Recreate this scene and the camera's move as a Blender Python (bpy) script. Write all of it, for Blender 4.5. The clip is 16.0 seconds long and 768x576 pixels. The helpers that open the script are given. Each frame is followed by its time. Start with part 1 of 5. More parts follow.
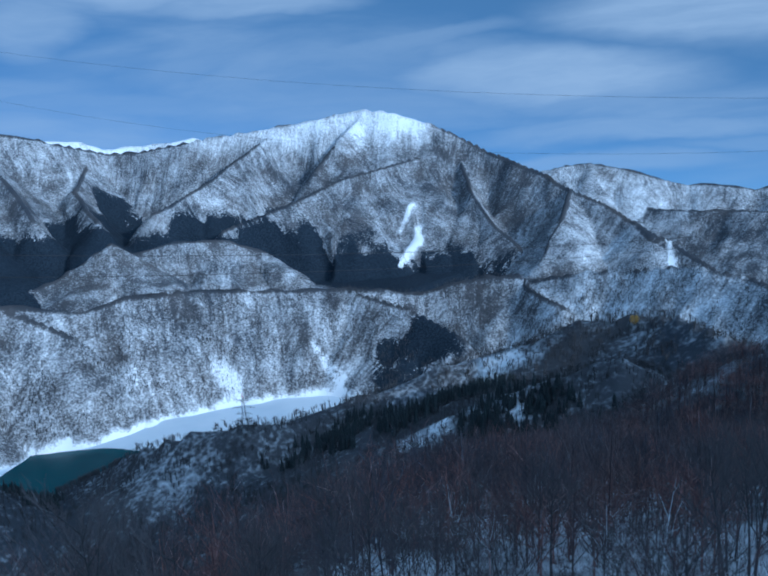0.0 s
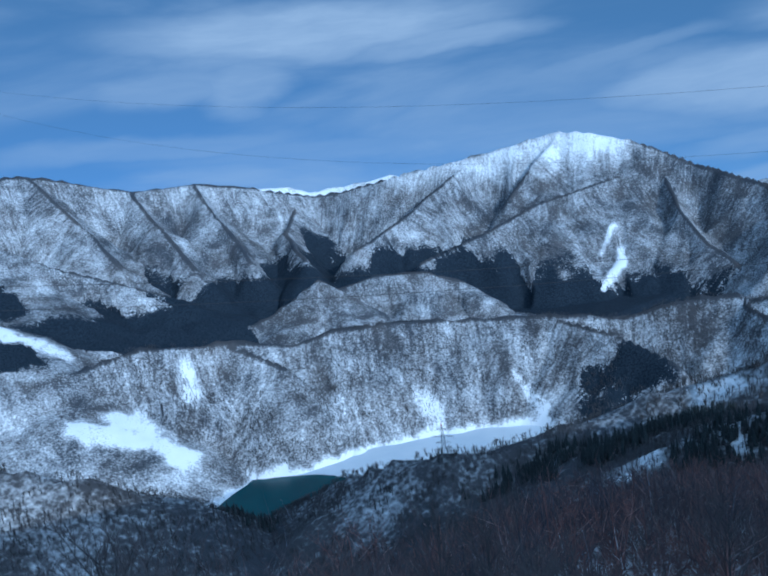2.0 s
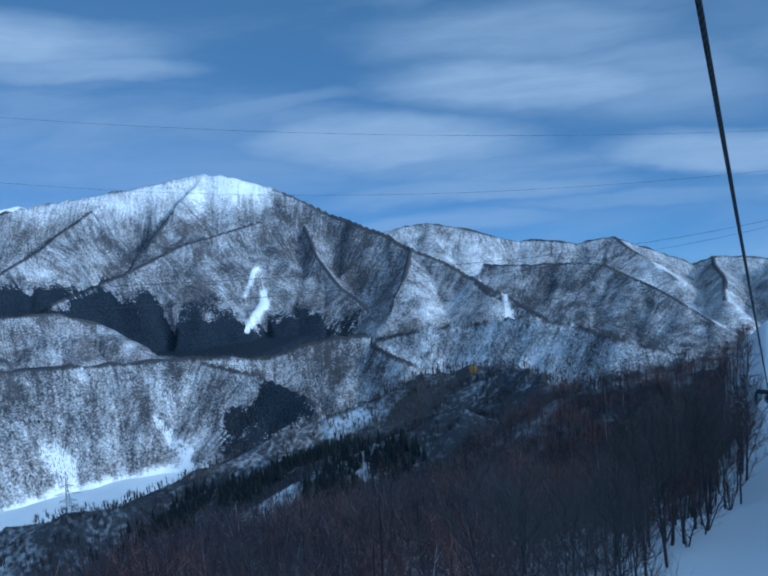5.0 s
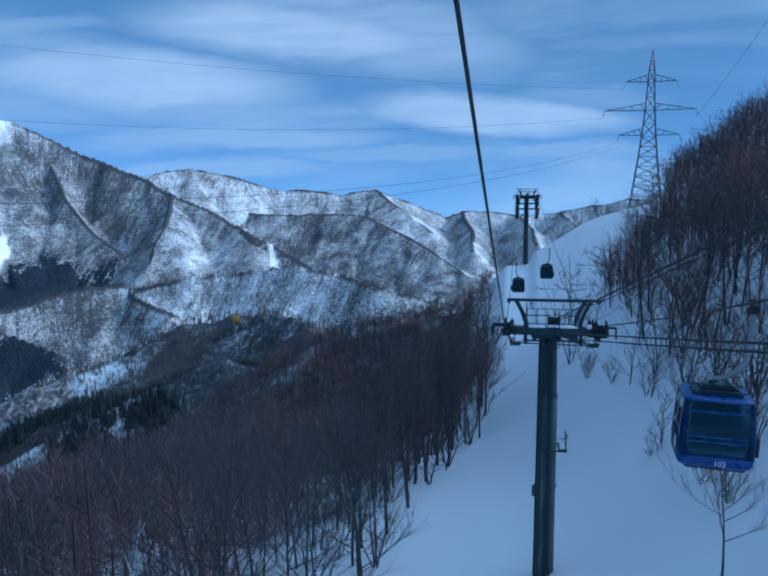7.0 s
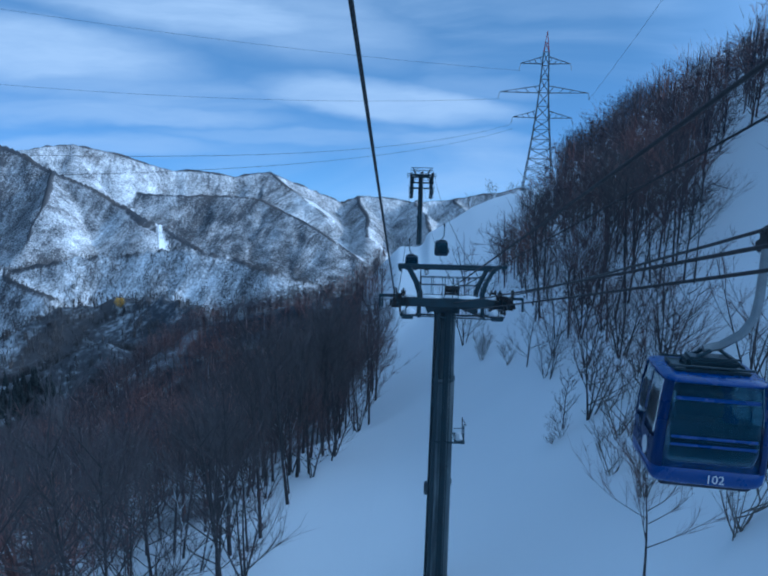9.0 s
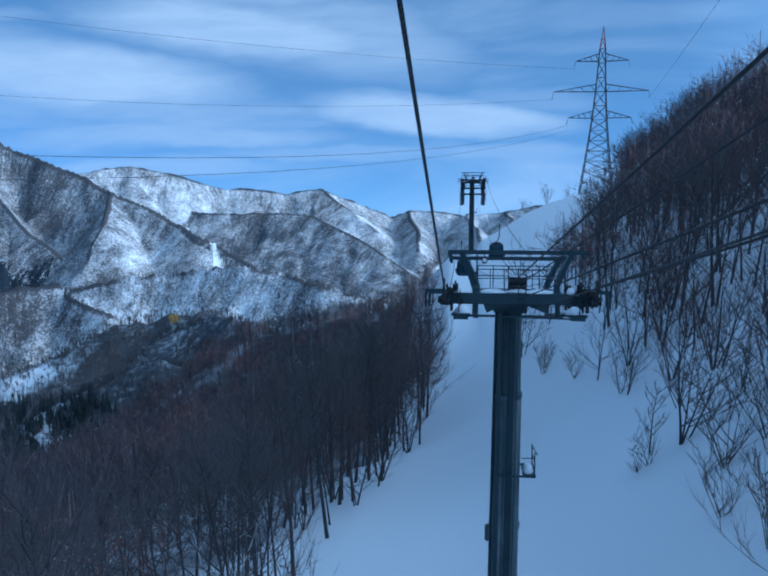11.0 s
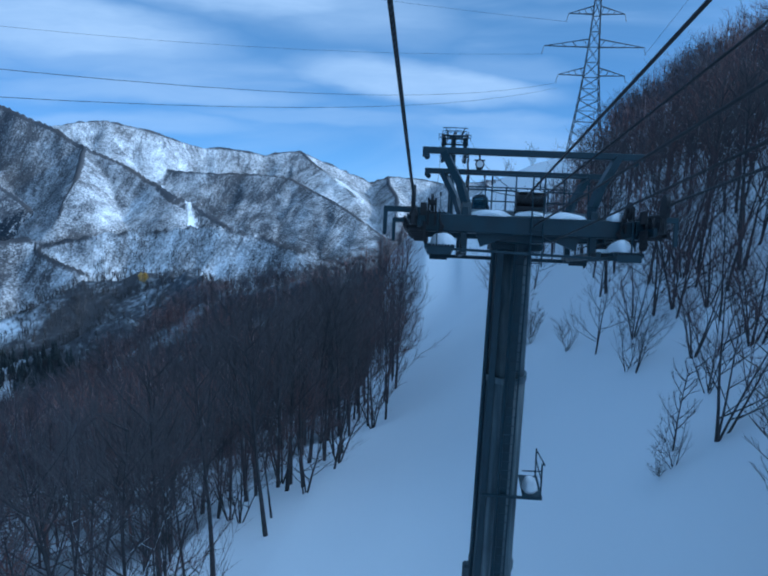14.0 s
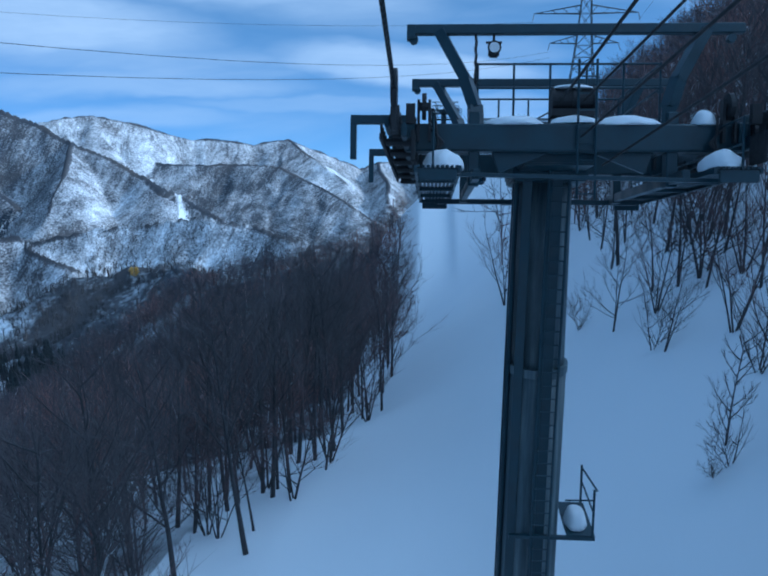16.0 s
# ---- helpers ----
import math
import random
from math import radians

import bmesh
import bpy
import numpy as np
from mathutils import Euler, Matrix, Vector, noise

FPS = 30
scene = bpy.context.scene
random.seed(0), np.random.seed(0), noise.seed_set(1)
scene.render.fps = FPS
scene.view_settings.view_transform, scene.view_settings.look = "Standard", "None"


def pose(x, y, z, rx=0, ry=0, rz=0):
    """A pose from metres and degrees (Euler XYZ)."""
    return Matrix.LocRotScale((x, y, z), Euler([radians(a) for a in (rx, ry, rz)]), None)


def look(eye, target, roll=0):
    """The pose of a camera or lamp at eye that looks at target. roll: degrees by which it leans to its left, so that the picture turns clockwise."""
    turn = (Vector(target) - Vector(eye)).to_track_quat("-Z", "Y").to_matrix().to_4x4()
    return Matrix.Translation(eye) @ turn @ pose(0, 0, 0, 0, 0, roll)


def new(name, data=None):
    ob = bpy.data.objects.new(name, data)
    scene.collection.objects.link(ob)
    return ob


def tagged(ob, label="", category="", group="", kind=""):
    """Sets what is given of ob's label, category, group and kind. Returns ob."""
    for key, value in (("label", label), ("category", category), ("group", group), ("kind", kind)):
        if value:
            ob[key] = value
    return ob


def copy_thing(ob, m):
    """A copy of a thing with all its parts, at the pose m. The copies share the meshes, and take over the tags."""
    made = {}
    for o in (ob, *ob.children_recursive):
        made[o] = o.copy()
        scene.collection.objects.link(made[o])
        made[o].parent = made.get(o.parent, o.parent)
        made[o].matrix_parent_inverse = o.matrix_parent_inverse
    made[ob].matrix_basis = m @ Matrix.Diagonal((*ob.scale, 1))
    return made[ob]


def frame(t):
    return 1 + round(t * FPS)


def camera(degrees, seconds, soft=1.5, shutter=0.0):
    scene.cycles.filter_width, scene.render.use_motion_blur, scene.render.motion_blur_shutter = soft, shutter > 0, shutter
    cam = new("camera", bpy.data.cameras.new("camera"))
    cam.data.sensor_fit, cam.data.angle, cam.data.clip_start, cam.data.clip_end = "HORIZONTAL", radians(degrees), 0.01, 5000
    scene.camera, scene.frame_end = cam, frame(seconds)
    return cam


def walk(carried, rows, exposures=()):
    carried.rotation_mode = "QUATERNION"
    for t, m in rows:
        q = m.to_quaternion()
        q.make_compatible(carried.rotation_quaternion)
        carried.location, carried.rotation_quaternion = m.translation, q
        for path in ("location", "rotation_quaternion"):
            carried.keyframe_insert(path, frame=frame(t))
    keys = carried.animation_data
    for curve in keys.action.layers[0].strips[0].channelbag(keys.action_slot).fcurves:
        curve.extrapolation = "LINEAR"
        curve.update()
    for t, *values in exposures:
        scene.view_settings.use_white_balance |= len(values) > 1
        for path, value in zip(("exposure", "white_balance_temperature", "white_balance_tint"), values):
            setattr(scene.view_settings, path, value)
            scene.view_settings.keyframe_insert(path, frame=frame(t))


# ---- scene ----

# ---- camera and its ride ----
cam = camera(54.09, 16.0, soft=2.1)
# seconds, x, y, z, heading (degrees clockwise from the line of the lift), tilt, lean
PATH = [
    (0, -2.88, -78.82, 22.44, -39.586, -11.048, -3.263),
    (0.5, -2.86, -76.79, 21.70, -44.888, -10.129, -4.785),
    (1, -2.84, -74.77, 20.96, -48.960, -8.808, -6.216),
    (1.5, -2.82, -72.74, 20.21, -51.861, -7.987, -7.049),
    (2, -2.80, -70.71, 19.47, -54.612, -7.396, -7.848),
    (2.5, -2.78, -68.69, 18.73, -56.113, -6.795, -8.473),
    (3, -2.75, -66.66, 17.99, -54.412, -6.412, -8.482),
    (3.5, -2.73, -64.64, 17.25, -48.694, -6.372, -7.858),
    (4, -2.71, -62.61, 16.51, -41.145, -6.379, -6.713),
    (4.5, -2.69, -60.58, 15.77, -34.110, -6.525, -5.565),
    (5, -2.67, -58.56, 15.03, -27.747, -7.009, -4.211),
    (5.2, -2.66, -57.75, 14.74, -25.906, -7.232, -3.787),
    (7.3, -2.57, -49.24, 11.63, -7.992, -12.165, -0.573),
    (7.5, -2.56, -48.43, 11.33, -6.787, -12.462, -0.225),
    (8, -2.53, -46.40, 10.59, -3.778, -13.118, 0.601),
    (8.5, -2.50, -44.36, 9.85, -2.129, -13.230, 1.067),
    (9, -2.48, -42.29, 9.11, -1.824, -12.763, 1.229),
    (9.5, -2.47, -40.22, 8.37, -2.943, -12.064, 0.882),
    (10, -2.49, -38.13, 7.64, -4.928, -11.390, -0.044),
    (10.2, -2.49, -37.30, 7.35, -5.788, -11.219, -0.514),
    (12.5, -2.57, -27.66, 4.27, -5.180, -13.690, 0.365),
    (13, -2.53, -25.74, 3.62, -4.450, -14.208, 1.310),
    (13.5, -2.51, -23.89, 2.99, -4.112, -14.281, 1.835),
    (14, -2.52, -22.08, 2.37, -3.963, -14.207, 1.901),
    (14.5, -2.55, -20.32, 1.77, -3.970, -14.300, 1.422),
    (15, -2.57, -18.60, 1.18, -4.049, -14.720, 0.741),
    (15.5, -2.59, -16.90, 0.58, -3.902, -15.217, 0.110),
    (16, -2.57, -15.21, 0.00, -3.525, -15.250, -0.067),
]


def ride(x, y, z, heading, tilt, lean):
    return pose(x, y, z, 0, 0, -heading) @ pose(0, 0, 0, 90 + tilt) @ pose(0, 0, 0, 0, 0, lean)


walk(cam, [(r[0], ride(*r[1:])) for r in PATH], exposures=[(0, -0.70, 4720, 1), (5.2, -0.72, 4720, 1), (7.3, -0.34, 4770, 2), (16, -0.22, 4770, 1)])

# ---- world and sun ----
SUN_HEADING, SUN_HEIGHT = 93.0, 19.5      # clockwise from +y, above the horizon


def nodes_of(tree):
    tree.nodes.clear()

    def n(kind, **props):
        node = tree.nodes.new(kind)
        ins = props.pop("ins", {})
        if "op" in props:
            node.operation = props.pop("op")
        if "blend" in props:
            node.blend_type = props.pop("blend")
        if "dtype" in props:
            node.data_type = props.pop("dtype")
        for key, value in ins.items():
            sock = node.inputs[key]
            if isinstance(value, bpy.types.NodeSocket):
                tree.links.new(value, sock)
            else:
                sock.default_value = value
        return node

    def ramp(fac, stops, mode="LINEAR"):
        node = tree.nodes.new("ShaderNodeValToRGB")
        node.color_ramp.interpolation = mode
        els = node.color_ramp.elements
        while len(els) < len(stops):
            els.new(0.5)
        for e, (p, c) in zip(els, stops):
            e.position = p
            e.color = c if len(c) == 4 else (*c, 1)
        tree.links.new(fac, node.inputs["Fac"])
        return node.outputs["Color"]
    return n, ramp


def grey(v):
    return (v, v, v)


CLOUDS = [
    (-26.5, 3.9, 12.0, 2.2, -4, 0.62),
    (-16.1, 7.2, 10.9, 2.4, -6, 0.60),
    (-63.0, 8.8, 4.0, 2.2, 0, 0.45),
    (-48.4, 10.1, 8.4, 1.1, 0, 0.50),
    (-38.0, 7.0, 12.0, 0.9, 5, 0.28),
    (-22.4, -0.0, 10.9, 0.9, 0, 0.30),
    (-57.5, 3.5, 14.5, 1.1, -2, 0.22),
    (-57.4, 12.2, 15.6, 2.3, -2, 0.68),
    (-67.6, 9.1, 8.4, 1.5, 0, 0.35),
    (-42.6, 2.6, 10.9, 0.8, 0, 0.20),
    (-69.3, 5.0, 12.7, 0.9, 0, 0.25),
    (-16.9, 10.9, 12.0, 2.5, -3, 0.42),
    (-9.8, 6.8, 12.0, 3.1, -8, 0.40),
    (-24.1, 3.3, 8.7, 2.7, -6, 0.38),
    (-1.5, 1.2, 9.8, 1.5, -5, 0.62),
    (-19.2, -0.2, 10.5, 0.9, 0, 0.38),
    (-23.8, -2.4, 10.2, 1.0, 0, 0.30),
    (4.0, -1.5, 6.2, 0.7, 0, 0.30),
    (10.4, 7.9, 9.1, 1.1, 0, 0.15),
    (-8.8, -1.4, 12.0, 0.7, 0, 0.25),
    (4.1, 2.3, 5.8, 0.9, 0, 0.20),
]


def make_world():
    world = bpy.data.worlds.new("sky")
    scene.world = world
    world.use_nodes = True
    n, ramp = nodes_of(world.node_tree)
    # seen from high ground the sky goes on below the level of the eye
    co = n("ShaderNodeTexCoord").outputs["Generated"]
    sep = n("ShaderNodeSeparateXYZ", ins={0: co})
    above = n("ShaderNodeMath", op="MAXIMUM", ins={0: sep.outputs["Z"], 1: -0.1})
    above = n("ShaderNodeMath", op="ADD", ins={0: above.outputs[0], 1: 0.16})
    dome = n("ShaderNodeCombineXYZ", ins={0: sep.outputs["X"], 1: sep.outputs["Y"], 2: above.outputs[0]})
    dome = n("ShaderNodeVectorMath", op="NORMALIZE", ins={0: dome.outputs[0]})
    sky = n("ShaderNodeTexSky", ins={0: dome.outputs[0]})
    sky.sky_type, sky.sun_disc = "NISHITA", False
    sky.sun_elevation, sky.sun_rotation = radians(SUN_HEIGHT), radians(SUN_HEADING)
    sky.altitude, sky.air_density, sky.dust_density, sky.ozone_density = 6500, 1.0, 0.15, 3.0
    # high thin cloud: long lenses of streaks, each by its bearing, height, half length, half depth and weight
    bearing = n("ShaderNodeMath", op="ARCTAN2", ins={0: sep.outputs["X"], 1: sep.outputs["Y"]})
    rise = n("ShaderNodeMath", op="ARCSINE", ins={0: sep.outputs["Z"]})
    flat = n("ShaderNodeCombineXYZ", ins={0: bearing.outputs[0], 1: rise.outputs[0], 2: 0.0})
    warp = n("ShaderNodeTexNoise", ins={"Vector": n("ShaderNodeMapping", ins={0: flat.outputs[0], "Scale": (5.0, 14.0, 1)}).outputs[0], "Scale": 1.0, "Detail": 4.0, "Roughness": 0.55})
    bent_sky = n("ShaderNodeVectorMath", op="MULTIPLY_ADD", ins={0: warp.outputs["Color"], 1: (0.14, 0.045, 0.0), 2: flat.outputs[0]})
    bent_sky = n("ShaderNodeVectorMath", op="ADD", ins={0: bent_sky.outputs[0], 1: (-0.07, -0.0225, 0.0)})
    total = None
    for az, el, wide, deep, tilt, weight in CLOUDS:
        turn = n("ShaderNodeMapping", ins={0: bent_sky.outputs[0], "Location": (radians(az), radians(el), 0), "Rotation": (0, 0, radians(tilt)), "Scale": (radians(wide), radians(deep), 1)})
        turn.vector_type = "TEXTURE"
        far = n("ShaderNodeVectorMath", op="LENGTH", ins={0: turn.outputs[0]})
        body = n("ShaderNodeMapRange", ins={"Value": far.outputs["Value"], "From Min": 1.25, "From Max": 0.45, "To Min": 0.0, "To Max": weight * 1.3})
        body.interpolation_type = "SMOOTHSTEP"
        total = body.outputs[0] if total is None else n("ShaderNodeMath", op="MAXIMUM", ins={0: total, 1: body.outputs[0]}).outputs[0]
    # the rest of the sky carries loose veils
    veil_at = n("ShaderNodeMapping", ins={0: flat.outputs[0], "Scale": (2.2, 9.0, 1)})
    veil = n("ShaderNodeTexNoise", ins={"Vector": veil_at.outputs[0], "Scale": 1.0, "Detail": 6.0, "Roughness": 0.5, "Distortion": 0.6})
    thinly = ramp(veil.outputs["Fac"], [(0.42, grey(0.0)), (0.75, grey(0.55))], "EASE")
    comb = n("ShaderNodeTexNoise", ins={"Vector": n("ShaderNodeMapping", ins={0: bent_sky.outputs[0], "Rotation": (0, 0, radians(6)), "Scale": (9.0, 60.0, 1)}).outputs[0], "Scale": 1.0, "Detail": 5.0, "Roughness": 0.6})
    fibre = ramp(comb.outputs["Fac"], [(0.3, grey(0.72)), (0.65, grey(1.0))])
    mask = n("ShaderNodeMath", op="MAXIMUM", ins={0: total, 1: thinly})
    mask = n("ShaderNodeMath", op="MULTIPLY", ins={0: mask.outputs[0], 1: fibre}).outputs[0]
    # thin cloud glows towards the sun, strengthened to fill the shaded slopes
    a, e = radians(SUN_HEADING), radians(SUN_HEIGHT)
    face = n("ShaderNodeVectorMath", op="DOT_PRODUCT", ins={0: co, 1: (math.sin(a) * math.cos(e), math.cos(a) * math.cos(e), math.sin(e))})
    near = n("ShaderNodeMath", op="SUBTRACT", ins={0: face.outputs["Value"], 1: 0.22})
    near = n("ShaderNodeMath", op="MAXIMUM", ins={0: near.outputs[0], 1: 0.0})
    glow = n("ShaderNodeMath", op="MULTIPLY_ADD", ins={0: near.outputs[0], 1: 5.0, 2: 1.0})
    thin = n("ShaderNodeVectorMath", op="SCALE", ins={0: (4.6, 5.2, 6.1), "Scale": glow.outputs[0]})
    pale = n("ShaderNodeMixRGB", blend="MIX", ins={"Fac": 0.3, 1: sky.outputs[0], 2: (2.35, 4.0, 5.4, 1)})
    cloud = n("ShaderNodeMixRGB", blend="MIX", ins={"Fac": mask, 1: pale.outputs[0], 2: thin.outputs[0]})
    # broad glow round the sun, out of view, added to brighten the shaded run
    halo = n("ShaderNodeMath", op="POWER", ins={0: near.outputs[0], 1: 1.4})
    fill_glow = n("ShaderNodeVectorMath", op="SCALE", ins={0: (15.0, 17.5, 20.5), "Scale": halo.outputs[0]})
    cloud = n("ShaderNodeVectorMath", op="ADD", ins={0: cloud.outputs[0], 1: fill_glow.outputs[0]})
    bg = n("ShaderNodeBackground", ins={"Color": cloud.outputs[0], "Strength": 0.15})
    out = n("ShaderNodeOutputWorld")
    world.node_tree.links.new(bg.outputs[0], out.inputs[0])


make_world()
sun = new("sun", bpy.data.lights.new("sun", "SUN"))
sun.data.energy, sun.data.angle, sun.data.color = 3.2, radians(0.5), (1.0, 0.92, 0.83)
a, e = radians(SUN_HEADING), radians(SUN_HEIGHT)
sun.matrix_world = look((math.sin(a) * math.cos(e) * 50, math.cos(a) * math.cos(e) * 50, math.sin(e) * 50 + 60), (0, 0, 60))

# ---- materials ----


def material(name, build):
    m = bpy.data.materials.new(name)
    m.use_nodes = True
    n, ramp = nodes_of(m.node_tree)
    bsdf = n("ShaderNodeBsdfPrincipled")
    out = n("ShaderNodeOutputMaterial")
    m.node_tree.links.new(bsdf.outputs[0], out.inputs[0])
    build(n, ramp, bsdf, m.node_tree.links.new)
    return m


def bumped(n, link, bsdf, height, strength, distance):
    b = n("ShaderNodeBump", ins={"Height": height, "Strength": strength, "Distance": distance})
    link(b.outputs[0], bsdf.inputs["Normal"])


def simple(name, colour, rough=0.6, metal=0.0, scale=6.0, spread=0.25, bump=0.2, grain=40.0):
    def build(n, ramp, bsdf, link):
        co = n("ShaderNodeTexCoord").outputs["Object"]
        big = n("ShaderNodeTexNoise", ins={"Vector": co, "Scale": scale, "Detail": 5.0, "Roughness": 0.6})
        fine = n("ShaderNodeTexNoise", ins={"Vector": co, "Scale": grain, "Detail": 3.0})
        lo = tuple(c * (1 - spread) for c in colour)
        hi = tuple(min(1, c * (1 + spread)) for c in colour)
        c1 = ramp(big.outputs["Fac"], [(0.3, lo), (0.7, hi)])
        c2 = n("ShaderNodeMixRGB", blend="MULTIPLY", ins={"Fac": 0.5, 1: c1, 2: ramp(fine.outputs["Fac"], [(0.3, grey(0.7)), (0.7, grey(1.0))])})
        link(c2.outputs[0], bsdf.inputs["Base Color"])
        r = ramp(big.outputs["Fac"], [(0.3, grey(max(0.05, rough - 0.12))), (0.7, grey(min(1, rough + 0.12)))])
        link(r, bsdf.inputs["Roughness"])
        bsdf.inputs["Metallic"].default_value = metal
        bumped(n, link, bsdf, fine.outputs["Fac"], bump, 0.01)
    return material(name, build)


def snow_build(n, ramp, bsdf, link):
    co = n("ShaderNodeTexCoord").outputs["Object"]
    drift = n("ShaderNodeTexNoise", ins={"Vector": co, "Scale": 0.35, "Detail": 6.0, "Roughness": 0.55})
    crust = n("ShaderNodeTexNoise", ins={"Vector": co, "Scale": 9.0, "Detail": 4.0})
    c = ramp(drift.outputs["Fac"], [(0.3, (0.80, 0.82, 0.85)), (0.7, (0.90, 0.91, 0.92))])
    link(c, bsdf.inputs["Base Color"])
    bsdf.inputs["Roughness"].default_value = 0.75
    h = n("ShaderNodeMixRGB", ins={"Fac": 0.15, 1: drift.outputs["Fac"], 2: crust.outputs["Fac"]})
    bumped(n, link, bsdf, h.outputs[0], 0.25, 0.3)


SNOW = material("snow", snow_build)


def terrain_build(n, ramp, bsdf, link):
    """Snow with bare forest, conifers and rock; the amounts lie on the mesh as attributes."""
    geo = n("ShaderNodeTexCoord").outputs["Object"]

    def lies(name):
        node = n("ShaderNodeAttribute")
        node.attribute_name = name
        return node.outputs["Fac"]

    def plus(*terms):
        total = None
        for value, k in terms:
            node = n("ShaderNodeMath", op="MULTIPLY_ADD", ins={0: value, 1: k, 2: 0.0 if total is None else total})
            total = node.outputs[0]
        return total
    woods, firs, along, down = lies("woods"), lies("firs"), lies("along"), lies("down")
    # single trees, clumps of trees, larger gaps, and the fall lines of the slopes
    dots = n("ShaderNodeTexVoronoi", ins={"Vector": geo, "Scale": 0.17})
    clump = n("ShaderNodeTexNoise", ins={"Vector": geo, "Scale": 0.06, "Detail": 5.0, "Roughness": 0.75}).outputs["Fac"]
    gaps = n("ShaderNodeTexNoise", ins={"Vector": geo, "Scale": 0.011, "Detail": 4.0, "Roughness": 0.62}).outputs["Fac"]
    fall = n("ShaderNodeCombineXYZ", ins={0: plus((along, 0.07)), 1: plus((down, 0.011)), 2: 0.0})
    streak = n("ShaderNodeTexNoise", ins={"Vector": fall.outputs[0], "Scale": 1.0, "Detail": 3.0, "Roughness": 0.6}).outputs["Fac"]
    fuzz = n("ShaderNodeTexNoise", ins={"Vector": geo, "Scale": 0.15, "Detail": 2.0, "Roughness": 0.6}).outputs["Fac"]
    cells = plus((dots.outputs["Distance"], -0.42), (fuzz, 1.0))
    # trees line every crest
    crest = ramp(plus((down, 0.01)), [(0.03, grey(1)), (0.15, grey(0))])
    crest = n("ShaderNodeMath", op="MULTIPLY", ins={0: crest, 1: ramp(woods, [(0.15, grey(0)), (0.42, grey(1))])}).outputs[0]
    lift = n("ShaderNodeValue")
    lift.outputs[0].default_value = 1.0
    one = lift.outputs[0]
    cover = ramp(plus((cells, 1.0), (clump, 0.8), (streak, 0.9), (gaps, 0.95), (woods, 0.95), (crest, 0.85), (one, -1.47)), [(0.02, grey(0)), (0.40, grey(0.55)), (0.80, grey(0.94)), (1.0, grey(1.0))])
    tint = n("ShaderNodeTexNoise", ins={"Vector": geo, "Scale": 0.006, "Detail": 3.0})
    bark = ramp(tint.outputs["Fac"], [(0.35, (0.048, 0.054, 0.066)), (0.65, (0.080, 0.077, 0.080))])
    snow = ramp(gaps, [(0.3, (0.80, 0.82, 0.85)), (0.7, (0.90, 0.91, 0.92))])
    c = n("ShaderNodeMixRGB", ins={"Fac": cover, 1: snow, 2: bark})
    dark = ramp(plus((cells, 0.9), (clump, 0.7), (streak, 0.8), (gaps, 0.4), (firs, 1.0), (one, -1.14)), [(0.44, grey(0)), (0.56, grey(1))])
    c = n("ShaderNodeMixRGB", ins={"Fac": dark, 1: c.outputs[0], 2: ramp(cells, [(0.15, (0.009, 0.015, 0.024)), (0.45, (0.026, 0.036, 0.050))])})
    link(c.outputs[0], bsdf.inputs["Base Color"])
    bsdf.inputs["Roughness"].default_value = 0.85
    bsdf.inputs["Specular IOR Level"].default_value = 0.15
    relief = n("ShaderNodeMath", op="MULTIPLY", ins={0: plus((clump, 1.0), (streak, 0.6)), 1: ramp(woods, [(0.0, grey(0)), (0.3, grey(1))])})
    bumped(n, link, bsdf, relief.outputs[0], 0.3, 5.0)


TERRAIN = material("snowy_mountain_forest", terrain_build)
BARK = simple("bark", (0.055, 0.053, 0.056), 0.9, 0, 1.5, 0.4, 0.5, 12)


def snowy_bark_build(n, ramp, bsdf, link):
    """Bark with snow lying on the upper sides of the limbs."""
    co = n("ShaderNodeTexCoord").outputs["Object"]
    rough = n("ShaderNodeTexNoise", ins={"Vector": co, "Scale": 3.0, "Detail": 4.0})
    up = n("ShaderNodeSeparateXYZ", ins={0: n("ShaderNodeNewGeometry").outputs["Normal"]})
    lain = n("ShaderNodeMath", op="MULTIPLY_ADD", ins={0: rough.outputs["Fac"], 1: 1.3, 2: up.outputs["Z"]})
    bark = ramp(rough.outputs["Fac"], [(0.3, (0.040, 0.038, 0.040)), (0.7, (0.10, 0.092, 0.088))])
    c = n("ShaderNodeMixRGB", ins={"Fac": ramp(lain.outputs[0], [(0.66, grey(0)), (0.86, grey(1))]), 1: bark, 2: (0.84, 0.86, 0.88, 1)})
    link(c.outputs[0], bsdf.inputs["Base Color"])
    bsdf.inputs["Roughness"].default_value = 0.85


SNOWY_BARK = material("bark_with_lying_snow", snowy_bark_build)
BARK_PALE = simple("pale_bark", (0.16, 0.145, 0.13), 0.85, 0, 1.5, 0.4, 0.5, 12)
TWIG = simple("twig", (0.112, 0.098, 0.098), 0.9, 0, 0.4, 0.35, 0.0, 5)
TWIG_RED = simple("budding_twig", (0.145, 0.092, 0.088), 0.9, 0, 0.4, 0.35, 0.0, 5)
FAR_TWIG = simple("far_bare_trees", (0.060, 0.058, 0.062), 0.95, 0, 0.02, 0.35, 0.0, 0.3)
FIR = simple("fir_needles", (0.016, 0.024, 0.026), 0.9, 0, 0.05, 0.4, 0.0, 1.0)
GREEN_STEEL = simple("dark_green_painted_steel", (0.010, 0.033, 0.046), 0.42, 0.0, 2.0, 0.25, 0.1, 30)


